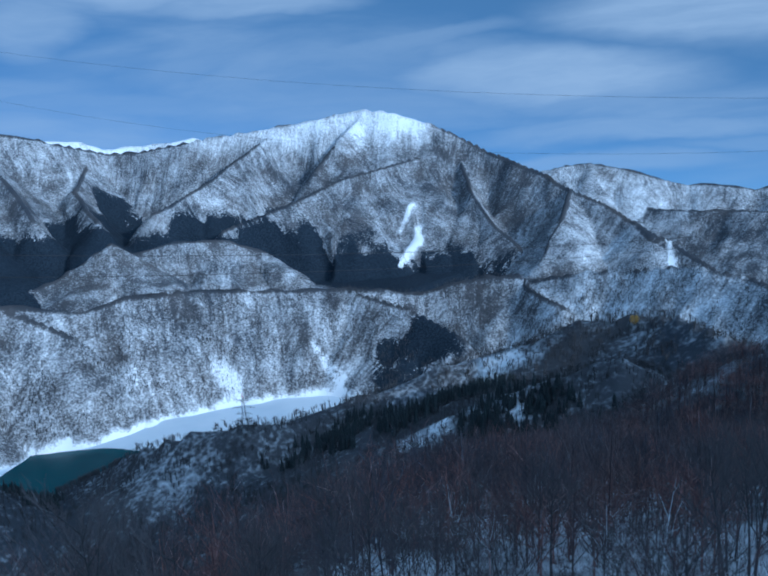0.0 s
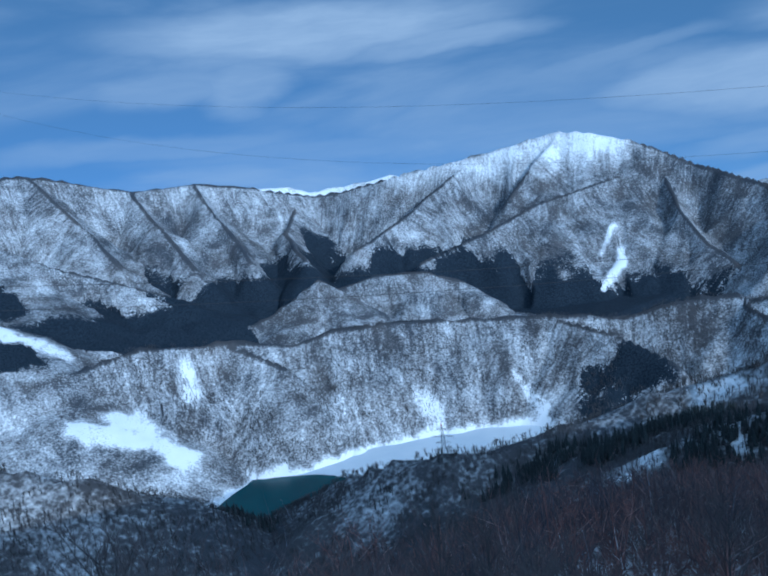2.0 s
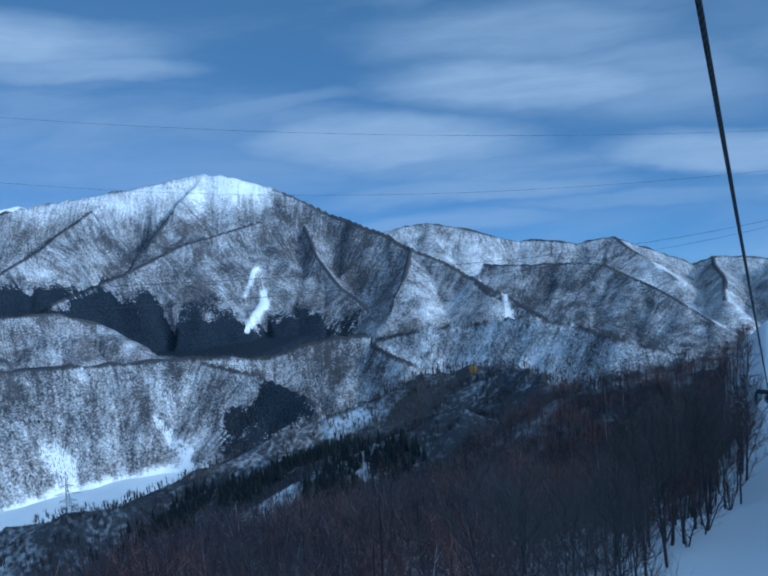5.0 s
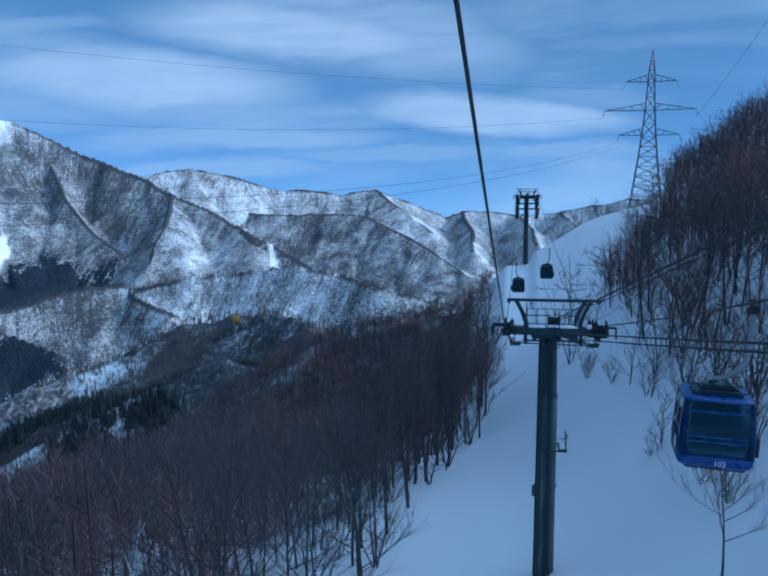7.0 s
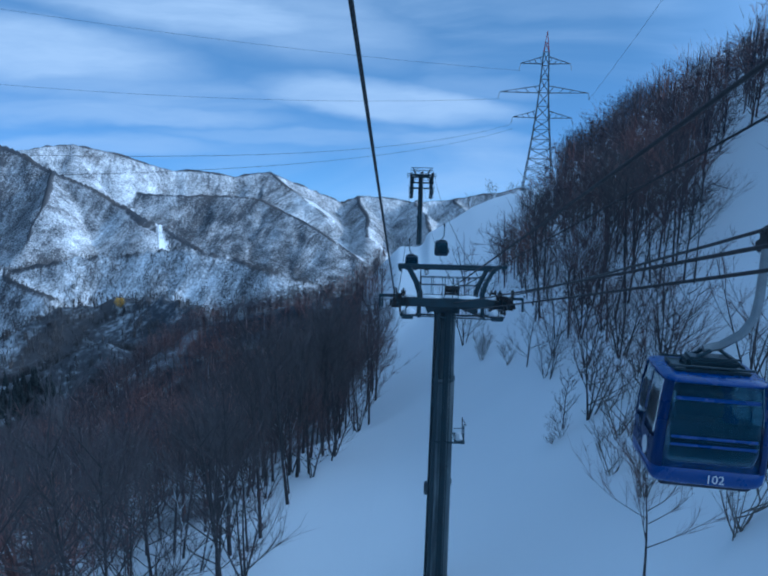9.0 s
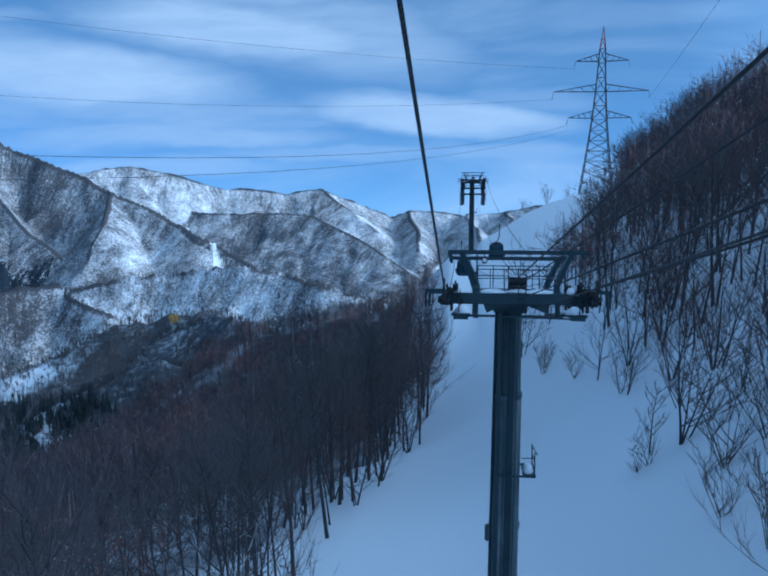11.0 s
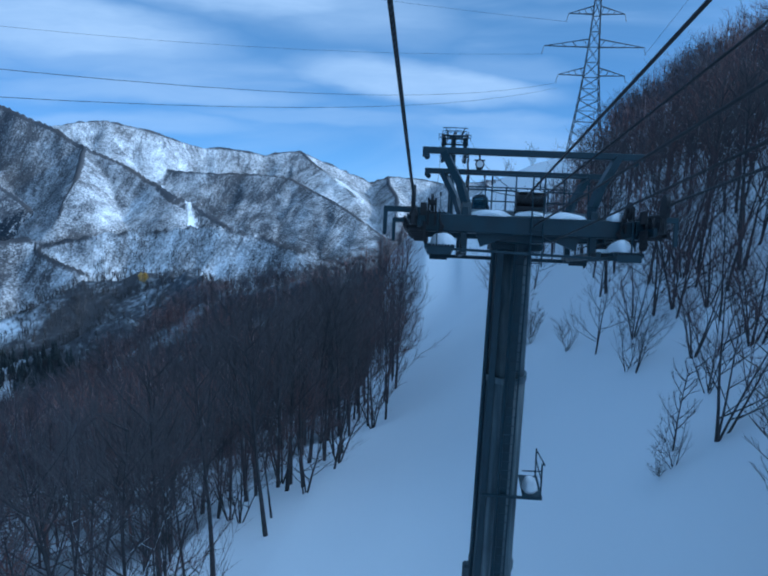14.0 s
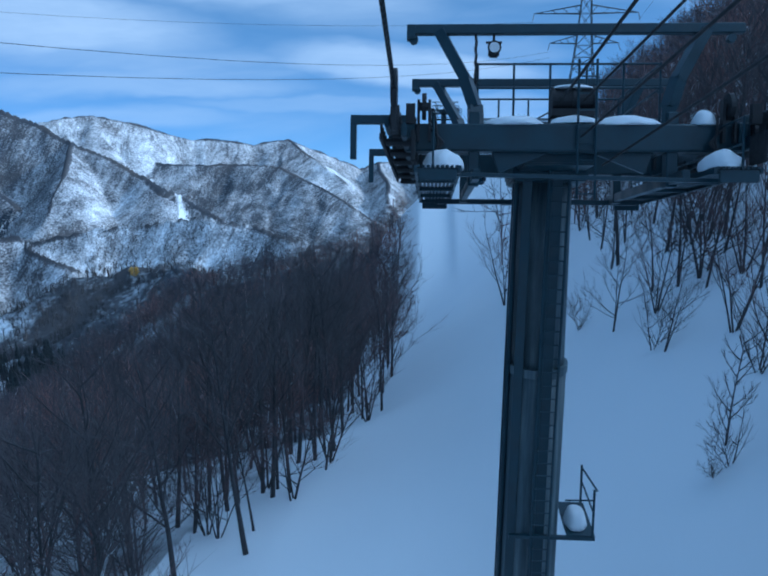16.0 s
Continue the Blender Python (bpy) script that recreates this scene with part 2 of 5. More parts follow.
def pole_build(n, ramp, bsdf, link):
    """Weathered paint with streaks running down the pole."""
    co = n("ShaderNodeTexCoord").outputs["Object"]
    long = n("ShaderNodeMapping", ins={0: co, "Scale": (3.0, 3.0, 0.12)})
    streak = n("ShaderNodeTexNoise", ins={"Vector": long.outputs[0], "Scale": 2.2, "Detail": 5.0, "Roughness": 0.6})
    patch = n("ShaderNodeTexNoise", ins={"Vector": co, "Scale": 1.3, "Detail": 4.0})
    c1 = ramp(streak.outputs["Fac"], [(0.32, (0.030, 0.050, 0.060)), (0.52, (0.080, 0.108, 0.120)), (0.70, (0.185, 0.22, 0.23))])
    c2 = n("ShaderNodeMixRGB", blend="MULTIPLY", ins={"Fac": 0.5, 1: c1, 2: ramp(patch.outputs["Fac"], [(0.35, grey(0.55)), (0.65, grey(1.0))])})
    link(c2.outputs[0], bsdf.inputs["Base Color"])
    bsdf.inputs["Roughness"].default_value = 0.45
    bumped(n, link, bsdf, streak.outputs["Fac"], 0.1, 0.01)


POLE_STEEL = material("weathered_dark_green_steel", pole_build)


def crown_build(n, ramp, bsdf, link):
    """Bare twigs: each limb a shade of its own, whole trees redder or greyer."""
    co = n("ShaderNodeTexCoord").outputs["Object"]
    geo = n("ShaderNodeNewGeometry")
    tree = n("ShaderNodeTexNoise", ins={"Vector": co, "Scale": 0.075, "Detail": 3.0})
    limb = ramp(geo.outputs["Random Per Island"], [(0.0, (0.045, 0.042, 0.048)), (0.5, (0.115, 0.095, 0.094)), (0.95, (0.20, 0.160, 0.152)), (0.985, (0.40, 0.41, 0.43))])
    tint = ramp(tree.outputs["Fac"], [(0.38, (0.48, 0.54, 0.68)), (0.50, (0.95, 0.86, 0.86)), (0.62, (1.70, 1.02, 0.90))])
    c = n("ShaderNodeMixRGB", blend="MULTIPLY", ins={"Fac": 1.0, 1: limb, 2: tint})
    link(c.outputs[0], bsdf.inputs["Base Color"])
    bsdf.inputs["Roughness"].default_value = 0.9


GALV = simple("galvanised_steel", (0.30, 0.32, 0.33), 0.45, 0.75, 3.0, 0.2, 0.1, 40)
LATTICE = simple("lattice_galvanised_steel", (0.10, 0.115, 0.125), 0.6, 0.3, 0.6, 0.25, 0.0, 6)
RED_PAINT = simple("faded_red_paint", (0.36, 0.06, 0.05), 0.6, 0.0, 0.6, 0.2, 0.0, 6)
RUBBER = simple("black_rubber", (0.018, 0.018, 0.020), 0.7, 0.0, 8.0, 0.2, 0.1, 50)
CABIN_BLUE = simple("blue_cabin_paint", (0.004, 0.046, 0.22), 0.28, 0.0, 1.5, 0.12, 0.02, 60)
CABIN_TEAL = simple("dark_cabin_paint", (0.012, 0.035, 0.06), 0.35, 0.0, 1.5, 0.12, 0.02, 60)
CABIN_DARK = simple("dark_cabin_inside", (0.02, 0.025, 0.045), 0.6, 0.0, 4.0, 0.2, 0.05, 30)
WHITE_PAINT = simple("white_marking", (0.78, 0.78, 0.78), 0.5, 0.0, 5.0, 0.05, 0.0, 40)
YELLOW_PAINT = simple("ochre_sheet_metal", (0.50, 0.33, 0.08), 0.6, 0.0, 0.3, 0.2, 0.0, 3)


def rope_build(n, ramp, bsdf, link):
    co = n("ShaderNodeTexCoord").outputs["Object"]
    w = n("ShaderNodeTexWave", ins={"Vector": co, "Scale": 6.0, "Distortion": 0.3})
    w.bands_direction = "DIAGONAL"
    c = ramp(w.outputs["Fac"], [(0.2, (0.006, 0.007, 0.008)), (0.8, (0.030, 0.034, 0.038))])
    link(c, bsdf.inputs["Base Color"])
    bsdf.inputs["Roughness"].default_value = 0.5
    bsdf.inputs["Metallic"].default_value = 0.3
    bumped(n, link, bsdf, w.outputs["Fac"], 0.6, 0.01)


ROPE = material("greased_wire_rope", rope_build)


def glass_build(n, ramp, bsdf, link):
    bsdf.inputs["Base Color"].default_value = (0.20, 0.38, 0.48, 1)
    bsdf.inputs["Roughness"].default_value = 0.05
    bsdf.inputs["Transmission Weight"].default_value = 0.92
    bsdf.inputs["IOR"].default_value = 1.2


GLASS = material("tinted_cabin_window", glass_build)


def ice_build(n, ramp, bsdf, link):
    co = n("ShaderNodeTexCoord").outputs["Object"]
    a = n("ShaderNodeTexNoise", ins={"Vector": co, "Scale": 0.006, "Detail": 5.0})
    link(ramp(a.outputs["Fac"], [(0.35, (0.58, 0.64, 0.70)), (0.65, (0.70, 0.74, 0.78))]), bsdf.inputs["Base Color"])
    bsdf.inputs["Roughness"].default_value = 0.6


ICE = material("snow_covered_ice", ice_build)


def water_build(n, ramp, bsdf, link):
    co = n("ShaderNodeTexCoord").outputs["Object"]
    a = n("ShaderNodeTexNoise", ins={"Vector": co, "Scale": 0.004, "Detail": 3.0})
    r = n("ShaderNodeTexNoise", ins={"Vector": co, "Scale": 0.2, "Detail": 3.0})
    link(ramp(a.outputs["Fac"], [(0.35, (0.004, 0.050, 0.062)), (0.65, (0.006, 0.075, 0.085))]), bsdf.inputs["Base Color"])
    bsdf.inputs["Roughness"].default_value = 0.25
    bsdf.inputs["Specular IOR Level"].default_value = 0.08
    bumped(n, link, bsdf, r.outputs["Fac"], 0.2, 0.4)


WATER = material("teal_lake_water", water_build)
CROWN = material("brown_crown_twigs", crown_build)

# ---- mesh helpers ----


def mesh_object(name, verts, faces, mat, parent=None, label="", smooth=False):
    me = bpy.data.meshes.new(name)
    me.from_pydata([tuple(v) for v in verts], [], faces)
    if smooth:
        me.polygons.foreach_set("use_smooth", [True] * len(me.polygons))
    me.materials.append(mat)
    me.update()
    ob = new(name, me)
    if parent:
        ob.parent = parent
    if label:
        ob["label"] = label
    return ob


def part(name, bm, mat, parent, label="", smooth=False):
    me = bpy.data.meshes.new(name)
    bm.to_mesh(me)
    bm.free()
    if smooth:
        me.polygons.foreach_set("use_smooth", [True] * len(me.polygons))
    me.materials.append(mat)
    ob = new(name, me)
    if parent:
        ob.parent = parent
    if label:
        ob["label"] = label
    return ob


def add_box(bm, size, at, turn=(0, 0, 0), bevel=0.0):
    m = pose(*at, *turn) @ Matrix.Diagonal((*size, 1))
    made = bmesh.ops.create_cube(bm, size=1, matrix=m)
    if bevel:
        edges = list({e for v in made["verts"] for e in v.link_edges})
        bmesh.ops.bevel(bm, geom=edges, offset=bevel, segments=2, affect="EDGES")
    return bm


def add_bar(bm, a, b, r, sides=8, r2=None):
    a, b = Vector(a), Vector(b)
    d = b - a
    m = Matrix.Translation((a + b) / 2) @ d.to_track_quat("Z", "Y").to_matrix().to_4x4()
    bmesh.ops.create_cone(bm, cap_ends=True, segments=sides, radius1=r, radius2=r if r2 is None else r2, depth=d.length, matrix=m)
    return bm


def box(size, at=(0, 0, 0), turn=(0, 0, 0), bevel=0.0):
    return add_box(bmesh.new(), size, at, turn, bevel)


def bar(a, b, r, sides=8, r2=None):
    return add_bar(bmesh.new(), a, b, r, sides, r2)


def beam(a, b, w, h):
    """A rectangular section from a to b, w across and h high."""
    bm = bmesh.new()
    a, b = Vector(a), Vector(b)
    d = b - a
    m = Matrix.Translation((a + b) / 2) @ d.to_track_quat("Y", "Z").to_matrix().to_4x4() @ Matrix.Diagonal((w, d.length, h, 1))
    made = bmesh.ops.create_cube(bm, size=1, matrix=m)
    bmesh.ops.bevel(bm, geom=list({e for v in made["verts"] for e in v.link_edges}), offset=min(w, h) * 0.08, segments=1, affect="EDGES")
    return bm


def empty(name, m, label, category, group=""):
    ob = new(name)
    ob.matrix_world = m
    return tagged(ob, label, category, group)


# ---- the lie of the land ----
LAKE_Z = -815.0
# felled strips and slides: from x, y to x, y, half width; and stands of fir: x, y, radius
CLEARINGS = [
    (-2201, 2880, -2168, 2810, 22),
    (-2168, 2810, -2142, 2642, 16),
    (-1517, 3978, -1031, 3047, 14),
    (-1828, 1725, -1698, 1708, 14),
    (-2013, 1434, -1948, 1457, 25),
    (-2474, 824, -2400, 799, 28),
    (-2397, 556, -2218, 664, 42),
    (-2359, 435, -2307, 557, 42),
    (-2282, 2951, -2264, 2805, 10),
    (-2897, 265, -2754, 498, 30),
    (-472, 684, -424, 695, 16),
    (-429, 465, -409, 488, 13),
    (-361, 538, -332, 503, 9),
    (-235, 680, -205, 680, 8),
]
FIR_STANDS = [
    (-1500, 1895, 105),
    (-2730, 342, 110),
    (-3223, 425, 90),
    (-3519, 2058, 100),
]
RIDGES = [
    ("main_crest", 1.12, [(-4292, 234, 333), (-4257, 562, 348), (-4265, 801, 345), (-4263, 1036, 283), (-4194, 1272, 206), (-4065, 1625, 206), (-3940, 1897, 140), (-3860, 2252, 45), (-3713, 2390, 49), (-3454, 2582, 93), (-3142, 2872, 141), (-2946, 3069, 179), (-2790, 3209, 205), (-2690, 3265, 186), (-2525, 3355, 121), (-2321, 3436, 28), (-2127, 3441, -58), (-1834, 3377, -156), (-1572, 3285, -248), (-1246, 3206, -387), (-995, 3081, -493), (-858, 3018, -535)]),
    ("white_range", 0.8, [(-4433, 1907, 68), (-4332, 2121, 136), (-4245, 2285, 128), (-4177, 2403, 68), (-4107, 2518, 81), (-4000, 2681, 85), (-3886, 2839, 115), (-3772, 2986, 34)]),
    ("east_range", 0.75, [(-2281, 4045, -245), (-2085, 4147, -184), (-1914, 4228, -167), (-1710, 4313, -219), (-1408, 4419, -315), (-1267, 4461, -315), (-1076, 4510, -352), (-875, 4552, -319), (-673, 4586, -402), (-450, 4663, -511), (-329, 4723, -474), (-112, 4733, -483), (39, 4734, -508), (282, 4726, -474), (499, 4708, -436), (665, 4687, -394), (1159, 4591, -419)]),
    ("east_spur", 0.55, [(-1615, 4135, -424), (-1362, 4119, -433), (-1099, 4144, -428), (-839, 4101, -437), (-622, 3936, -505), (-387, 3715, -598), (-261, 3625, -662)]),
    ("east_rib", 0.6, [(-875, 4552, -319), (-652, 4387, -448), (-489, 4206, -541)]),
    ("east_rib_b", 0.7, [(-329, 4723, -474), (-264, 4326, -554), (-210, 4029, -617)]),
    ("east_rib_c", 0.7, [(39, 4734, -487), (82, 4333, -546), (126, 4032, -603)]),
    ("east_rib_d", 0.7, [(282, 4726, -474), (335, 4321, -531), (369, 4017, -588)]),
    ("long_spur", 0.7, [(-2315, 3440, -48), (-2447, 3201, -129), (-2617, 2828, -207), (-2770, 2314, -366), (-2789, 2134, -406)]),
    ("peak_spur", 0.75, [(-3142, 2872, 115), (-3163, 2386, -164), (-3175, 2026, -288)]),
    ("centre_rib", 0.9, [(-2790, 3209, 205), (-2796, 3003, 61), (-2781, 2811, -94)]),
    ("shoulder_spur", 0.75, [(-2315, 3440, -48), (-2098, 3223, -289), (-2067, 3125, -375), (-2139, 2832, -508), (-2160, 2665, -609)]),
    ("shoulder_rib", 0.8, [(-2305, 3387, -62), (-2050, 3135, -308), (-1641, 2913, -558)]),
    ("bright_spur", 0.75, [(-1572, 3285, -248), (-1548, 3074, -400), (-1530, 2893, -534)]),
    ("snow_rib", 0.7, [(-1264, 3220, -377), (-1142, 3116, -458), (-1016, 3053, -537)]),
    ("west_spur_a", 0.75, [(-4065, 1625, 202), (-3860, 1595, 39), (-3379, 1566, -278)]),
    ("west_spur_b", 0.7, [(-4265, 801, 345), (-3886, 895, 18), (-3547, 997, -202)]),
    ("west_spur_c", 0.75, [(-3900, 2184, 33), (-3606, 1890, -169), (-3213, 1773, -306)]),
    ("west_spur_d", 0.7, [(-4194, 1272, 202), (-3820, 1286, -53), (-3445, 1290, -267)]),
    ("west_hill", 0.5, [(-3700, 63, 179), (-3571, 410, 36), (-3427, 656, -111), (-3263, 900, -226), (-3094, 1090, -324)]),
    ("west_low_hill", 0.5, [(-3001, 39, -119), (-2933, 278, -220), (-2864, 408, -318), (-2788, 536, -449)]),
    ("knoll", 0.6, [(-2907, 1155, -493), (-2861, 1372, -432), (-2814, 1564, -321), (-2709, 1678, -429), (-2630, 1760, -529)]),
    ("low_hill", 0.6, [(-2944, 1737, -400), (-2843, 1893, -360), (-2710, 2072, -369), (-2576, 2187, -433), (-2479, 2235, -512)]),
    ("lake_hill", 0.92, [(-2501, -153, -464), (-2541, 178, -464), (-2572, 332, -436), (-2594, 489, -424), (-2593, 696, -398), (-2492, 980, -429), (-2373, 1184, -479), (-2317, 1325, -451), (-2203, 1533, -455), (-2059, 1760, -487), (-1878, 1945, -500), (-1646, 2139, -532), (-1548, 2208, -497), (-1448, 2274, -480), (-1339, 2315, -479)]),
    ("lake_hill_east", 0.8, [(-1339, 2315, -479), (-1279, 2314, -495), (-1093, 2349, -455), (-917, 2368, -439), (-729, 2326, -405), (-555, 2270, -423), (-410, 2198, -450), (-156, 2129, -490)]),
    ("lake_spur_a", 0.85, [(-2494, 976, -434), (-2290, 1084, -569), (-2112, 1181, -741)]),
    ("lake_spur_b", 0.8, [(-1878, 1945, -507), (-1591, 1967, -597), (-1338, 1952, -681)]),
    ("lake_spur_c", 0.8, [(-1312, 2295, -507), (-1087, 2187, -587)]),
    ("lake_spur_d", 0.85, [(-2593, 696, -410), (-2387, 686, -583), (-2246, 728, -733)]),
    ("near_ridge", 0.5, [(-980, 290, -470), (-910, 353, -408), (-810, 396, -333), (-721, 424, -300), (-673, 457, -292), (-653, 482, -296), (-609, 544, -287), (-554, 620, -266), (-501, 684, -245), (-446, 717, -226), (-389, 736, -202), (-358, 739, -192), (-297, 742, -184), (-253, 715, -177), (-193, 670, -180), (-100, 627, -193)]),
    ("near_shelf", 0.36, [(-478, 362, -288), (-440, 455, -263), (-384, 521, -237), (-320, 558, -207), (-261, 574, -184)]),
    ("left_hill", 0.7, [(-999, -153, -159), (-979, 19, -223), (-954, 64, -247), (-926, 112, -261), (-905, 159, -288), (-890, 212, -312), (-895, 259, -351), (-898, 308, -390), (-892, 345, -419)]),
    # unseen ridge, added to keep the sun off the run and near slopes
    ("sun_block_ridge", 1.1, [(140, -60, 62), (145, 40, 60), (165, 200, 66), (220, 330, 62), (290, 430, 56), (400, 720, -12), (560, 1250, -200), (700, 1700, -300), (800, 2300, -380)]),
]


BOLD = ("long_spur", "peak_spur", "shoulder_spur", "shoulder_rib", "bright_spur", "west_spur_a", "west_spur_b", "west_spur_c", "west_spur_d", "lake_spur_a", "lake_spur_b", "lake_spur_c")


def fbm(x, y, scale, octaves=5, seed=0.0, gain=0.5):
    """Cheap value noise on arrays."""
    total, amp, norm = np.zeros_like(x), 1.0, 0.0
    for o in range(octaves):
        f = 2.0 ** o / scale
        u, v = x * f + 17.3 * o + seed, y * f - 9.1 * o + seed * 1.7
        i, j = np.floor(u), np.floor(v)
        fu, fv = u - i, v - j
        fu, fv = fu * fu * (3 - 2 * fu), fv * fv * (3 - 2 * fv)

        def h(p, q):
            s = np.sin(p * 127.1 + q * 311.7) * 43758.5453
            return s - np.floor(s)
        n0 = h(i, j) * (1 - fu) + h(i + 1, j) * fu
        n1 = h(i, j + 1) * (1 - fu) + h(i + 1, j + 1) * fu
        total += amp * (n0 * (1 - fv) + n1 * fv - 0.5) * 2
        norm += amp
        amp *= gain
    return total / norm


EDGE_Y, EDGE_X = (-90, -30, 0, 30, 37, 42, 60, 64, 160, 260), (11, 12.6, 13.4, 13.6, 12.4, 10.6, 9.8, 8.0, 8.8, 12)
CREST_Y, CREST_X = (-160, -44, 35, 100, 173, 260), (25, 51, 92, 90, 65, 40)
RUN_Y = (-400, -150, 0, 50, 57, 63, 75, 100, 130, 172, 185, 215, 260, 420)
RUN_Z = (130, 27, -20, -32.7, -34.4, -38.6, -43, -45.5, -40, -26.5, -28, -40, -62, -140)
BROW_X, BROW_Z = (0, 3, 16, 22, 29, 38, 60), (-40, -23.5, -14.5, -11.8, -9.8, -8.2, -4)


def own_hill(x, y):
    """The ski run, the wooded shoulder below it and the steep hill above it."""
    run = np.interp(y, RUN_Y, RUN_Z)
    xc = np.interp(y, CREST_Y, CREST_X)
    left = np.maximum(-x, 0)
    run = run - 0.10 * np.clip(left - 5, 0, 7) - 0.22 * np.clip(left - 12, 0, None) - 0.45 * np.clip(left - xc, 0, None)
    run = run - 0.95 * np.clip(left - 5, 0, 14) * np.clip((y - 85) / 50, 0, 1)
    run = run + 0.12 * np.clip(x, 0, 60) - 0.5 * np.clip(y - 420, 0, None)
    bank = -17 + 0.85 * (np.minimum(x, 95) - 5) + 0.1 * np.clip(x - 95, 0, 200) - 0.13 * np.clip(y, -400, 230) - 0.6 * np.clip(y - 230, 0, None)
    bank = bank - 0.5 * np.clip(x - 420, 0, None)
    hump = np.interp(x, BROW_X, BROW_Z) - 0.32 * np.abs(y - 178) - 0.5 * np.clip(np.abs(x - 40) - 45, 0, None)
    k = 3.0
    top = np.maximum(np.maximum(run, bank), hump)
    return top + k * np.log(np.exp((run - top) / k) + np.exp((bank - top) / k) + np.exp((hump - top) / k)) - 1.0


def land(x, y):
    """Height of the ground at x, y, and which ridge made it."""
    x, y = np.asarray(x, float), np.asarray(y, float)
    r = np.hypot(x + 2.7, y + 66)
    # wander, so that no ridge falls in straight planes
    wx = x + 38 * fbm(x, y, 260, 3, 3.1) * np.clip((r - 500) / 1500, 0, 1)
    wy = y + 38 * fbm(x, y, 260, 3, 8.7) * np.clip((r - 500) / 1500, 0, 1)
    best = own_hill(x, y)
    off = np.full(x.shape, 1e9)
    near = np.clip((r - 250) / 500, 0, 1)
    best = best + 0.5 * fbm(x, y, 24, 3, 5.5) * np.clip((np.abs(x + 2) - 9) / 6, 0, 1)
    owner = np.zeros(x.shape, int)
    along, down = np.zeros(x.shape), np.zeros(x.shape)
    for k, (name, slope, pts) in enumerate(RIDGES):
        pts = np.array(pts, float)
        if name in BOLD:
            pts[1:, 2] += 60 if name == "long_spur" else 42
        steep = 0.4 if np.hypot(*pts[0][:2]) < 3000 else 0.1
        h = np.full(x.shape, -1e9)
        s, ds, run_on = np.zeros(x.shape), np.zeros(x.shape), 1300.0 * k
        for p, q in zip(pts[:-1], pts[1:]):
            dx, dy = q[0] - p[0], q[1] - p[1]
            t = np.clip(((wx - p[0]) * dx + (wy - p[1]) * dy) / (dx * dx + dy * dy), 0, 1)
            d = np.hypot(wx - p[0] - t * dx, wy - p[1] - t * dy)
            off = np.minimum(off, d)
            g = p[2] + t * (q[2] - p[2]) - slope * d - steep * np.maximum(d - 220, 0) - 9 * (1 - np.exp(-d / 14))
            long = math.hypot(dx, dy)
            s, ds = np.where(g > h, run_on + t * long, s), np.where(g > h, d, ds)
            run_on += long
            h = np.maximum(h, g)
        owner = np.where(h > best, k + 1, owner)
        along, down = np.where(h > best, s, along), np.where(h > best, ds, down)
        best = np.maximum(best, h)
    # ravines and ribs: creases that deepen away from the crests
    far = np.clip((r - 1500) / 900, 0, 1)
    high = np.clip((r - 2850) / 300, 0, 1)
    gully = np.abs(fbm(wx, wy, 420, 3, 1.9, 0.55))
    # side ribs run down from every crest, like herringbone
    bend = along + 45 * fbm(x, y, 170, 2, 4.6)
    rib = np.abs(fbm(bend, down * 0.3, 230, 3, 4.1, 0.55))
    rough = -40 * gully * far + 9 * fbm(x, y, 150, 3, 6.2) * far
    rough = rough - high * (0.85 * np.clip((-x - 900) / 1500, 0.35, 1) * np.clip(down, 0, 190) * rib + 12 * np.abs(fbm(x, y, 90, 3, 3.3)) - 14)
    rough = rough - 0.28 * np.clip(down, 0, 130) * rib * (far - high)
    rough = rough - 16 * np.abs(fbm(x, y, 190, 3, 7.3)) * (far - high)
    rough = rough + 5 * fbm(x, y, 60, 3, 2.2) * near + 10 * fbm(x, y, 110, 3, 5.3) * (far - high)
    floor = np.where(r > 2850, -600.0 + 0.02 * (r - 3000) - 300 * np.clip((x + 1900) / 600, 0, 1), -900.0)
    return best + rough * np.clip(off / 90, 0, 1), floor, owner, r, bend, down


def height(x, y):
    z, floor, owner, r, _, _ = land(x, y)
    return np.maximum(z, floor), owner, r


def ground_z(x, y):
    z, _, _ = height(np.array([x], float), np.array([y], float))
    return float(z[0])


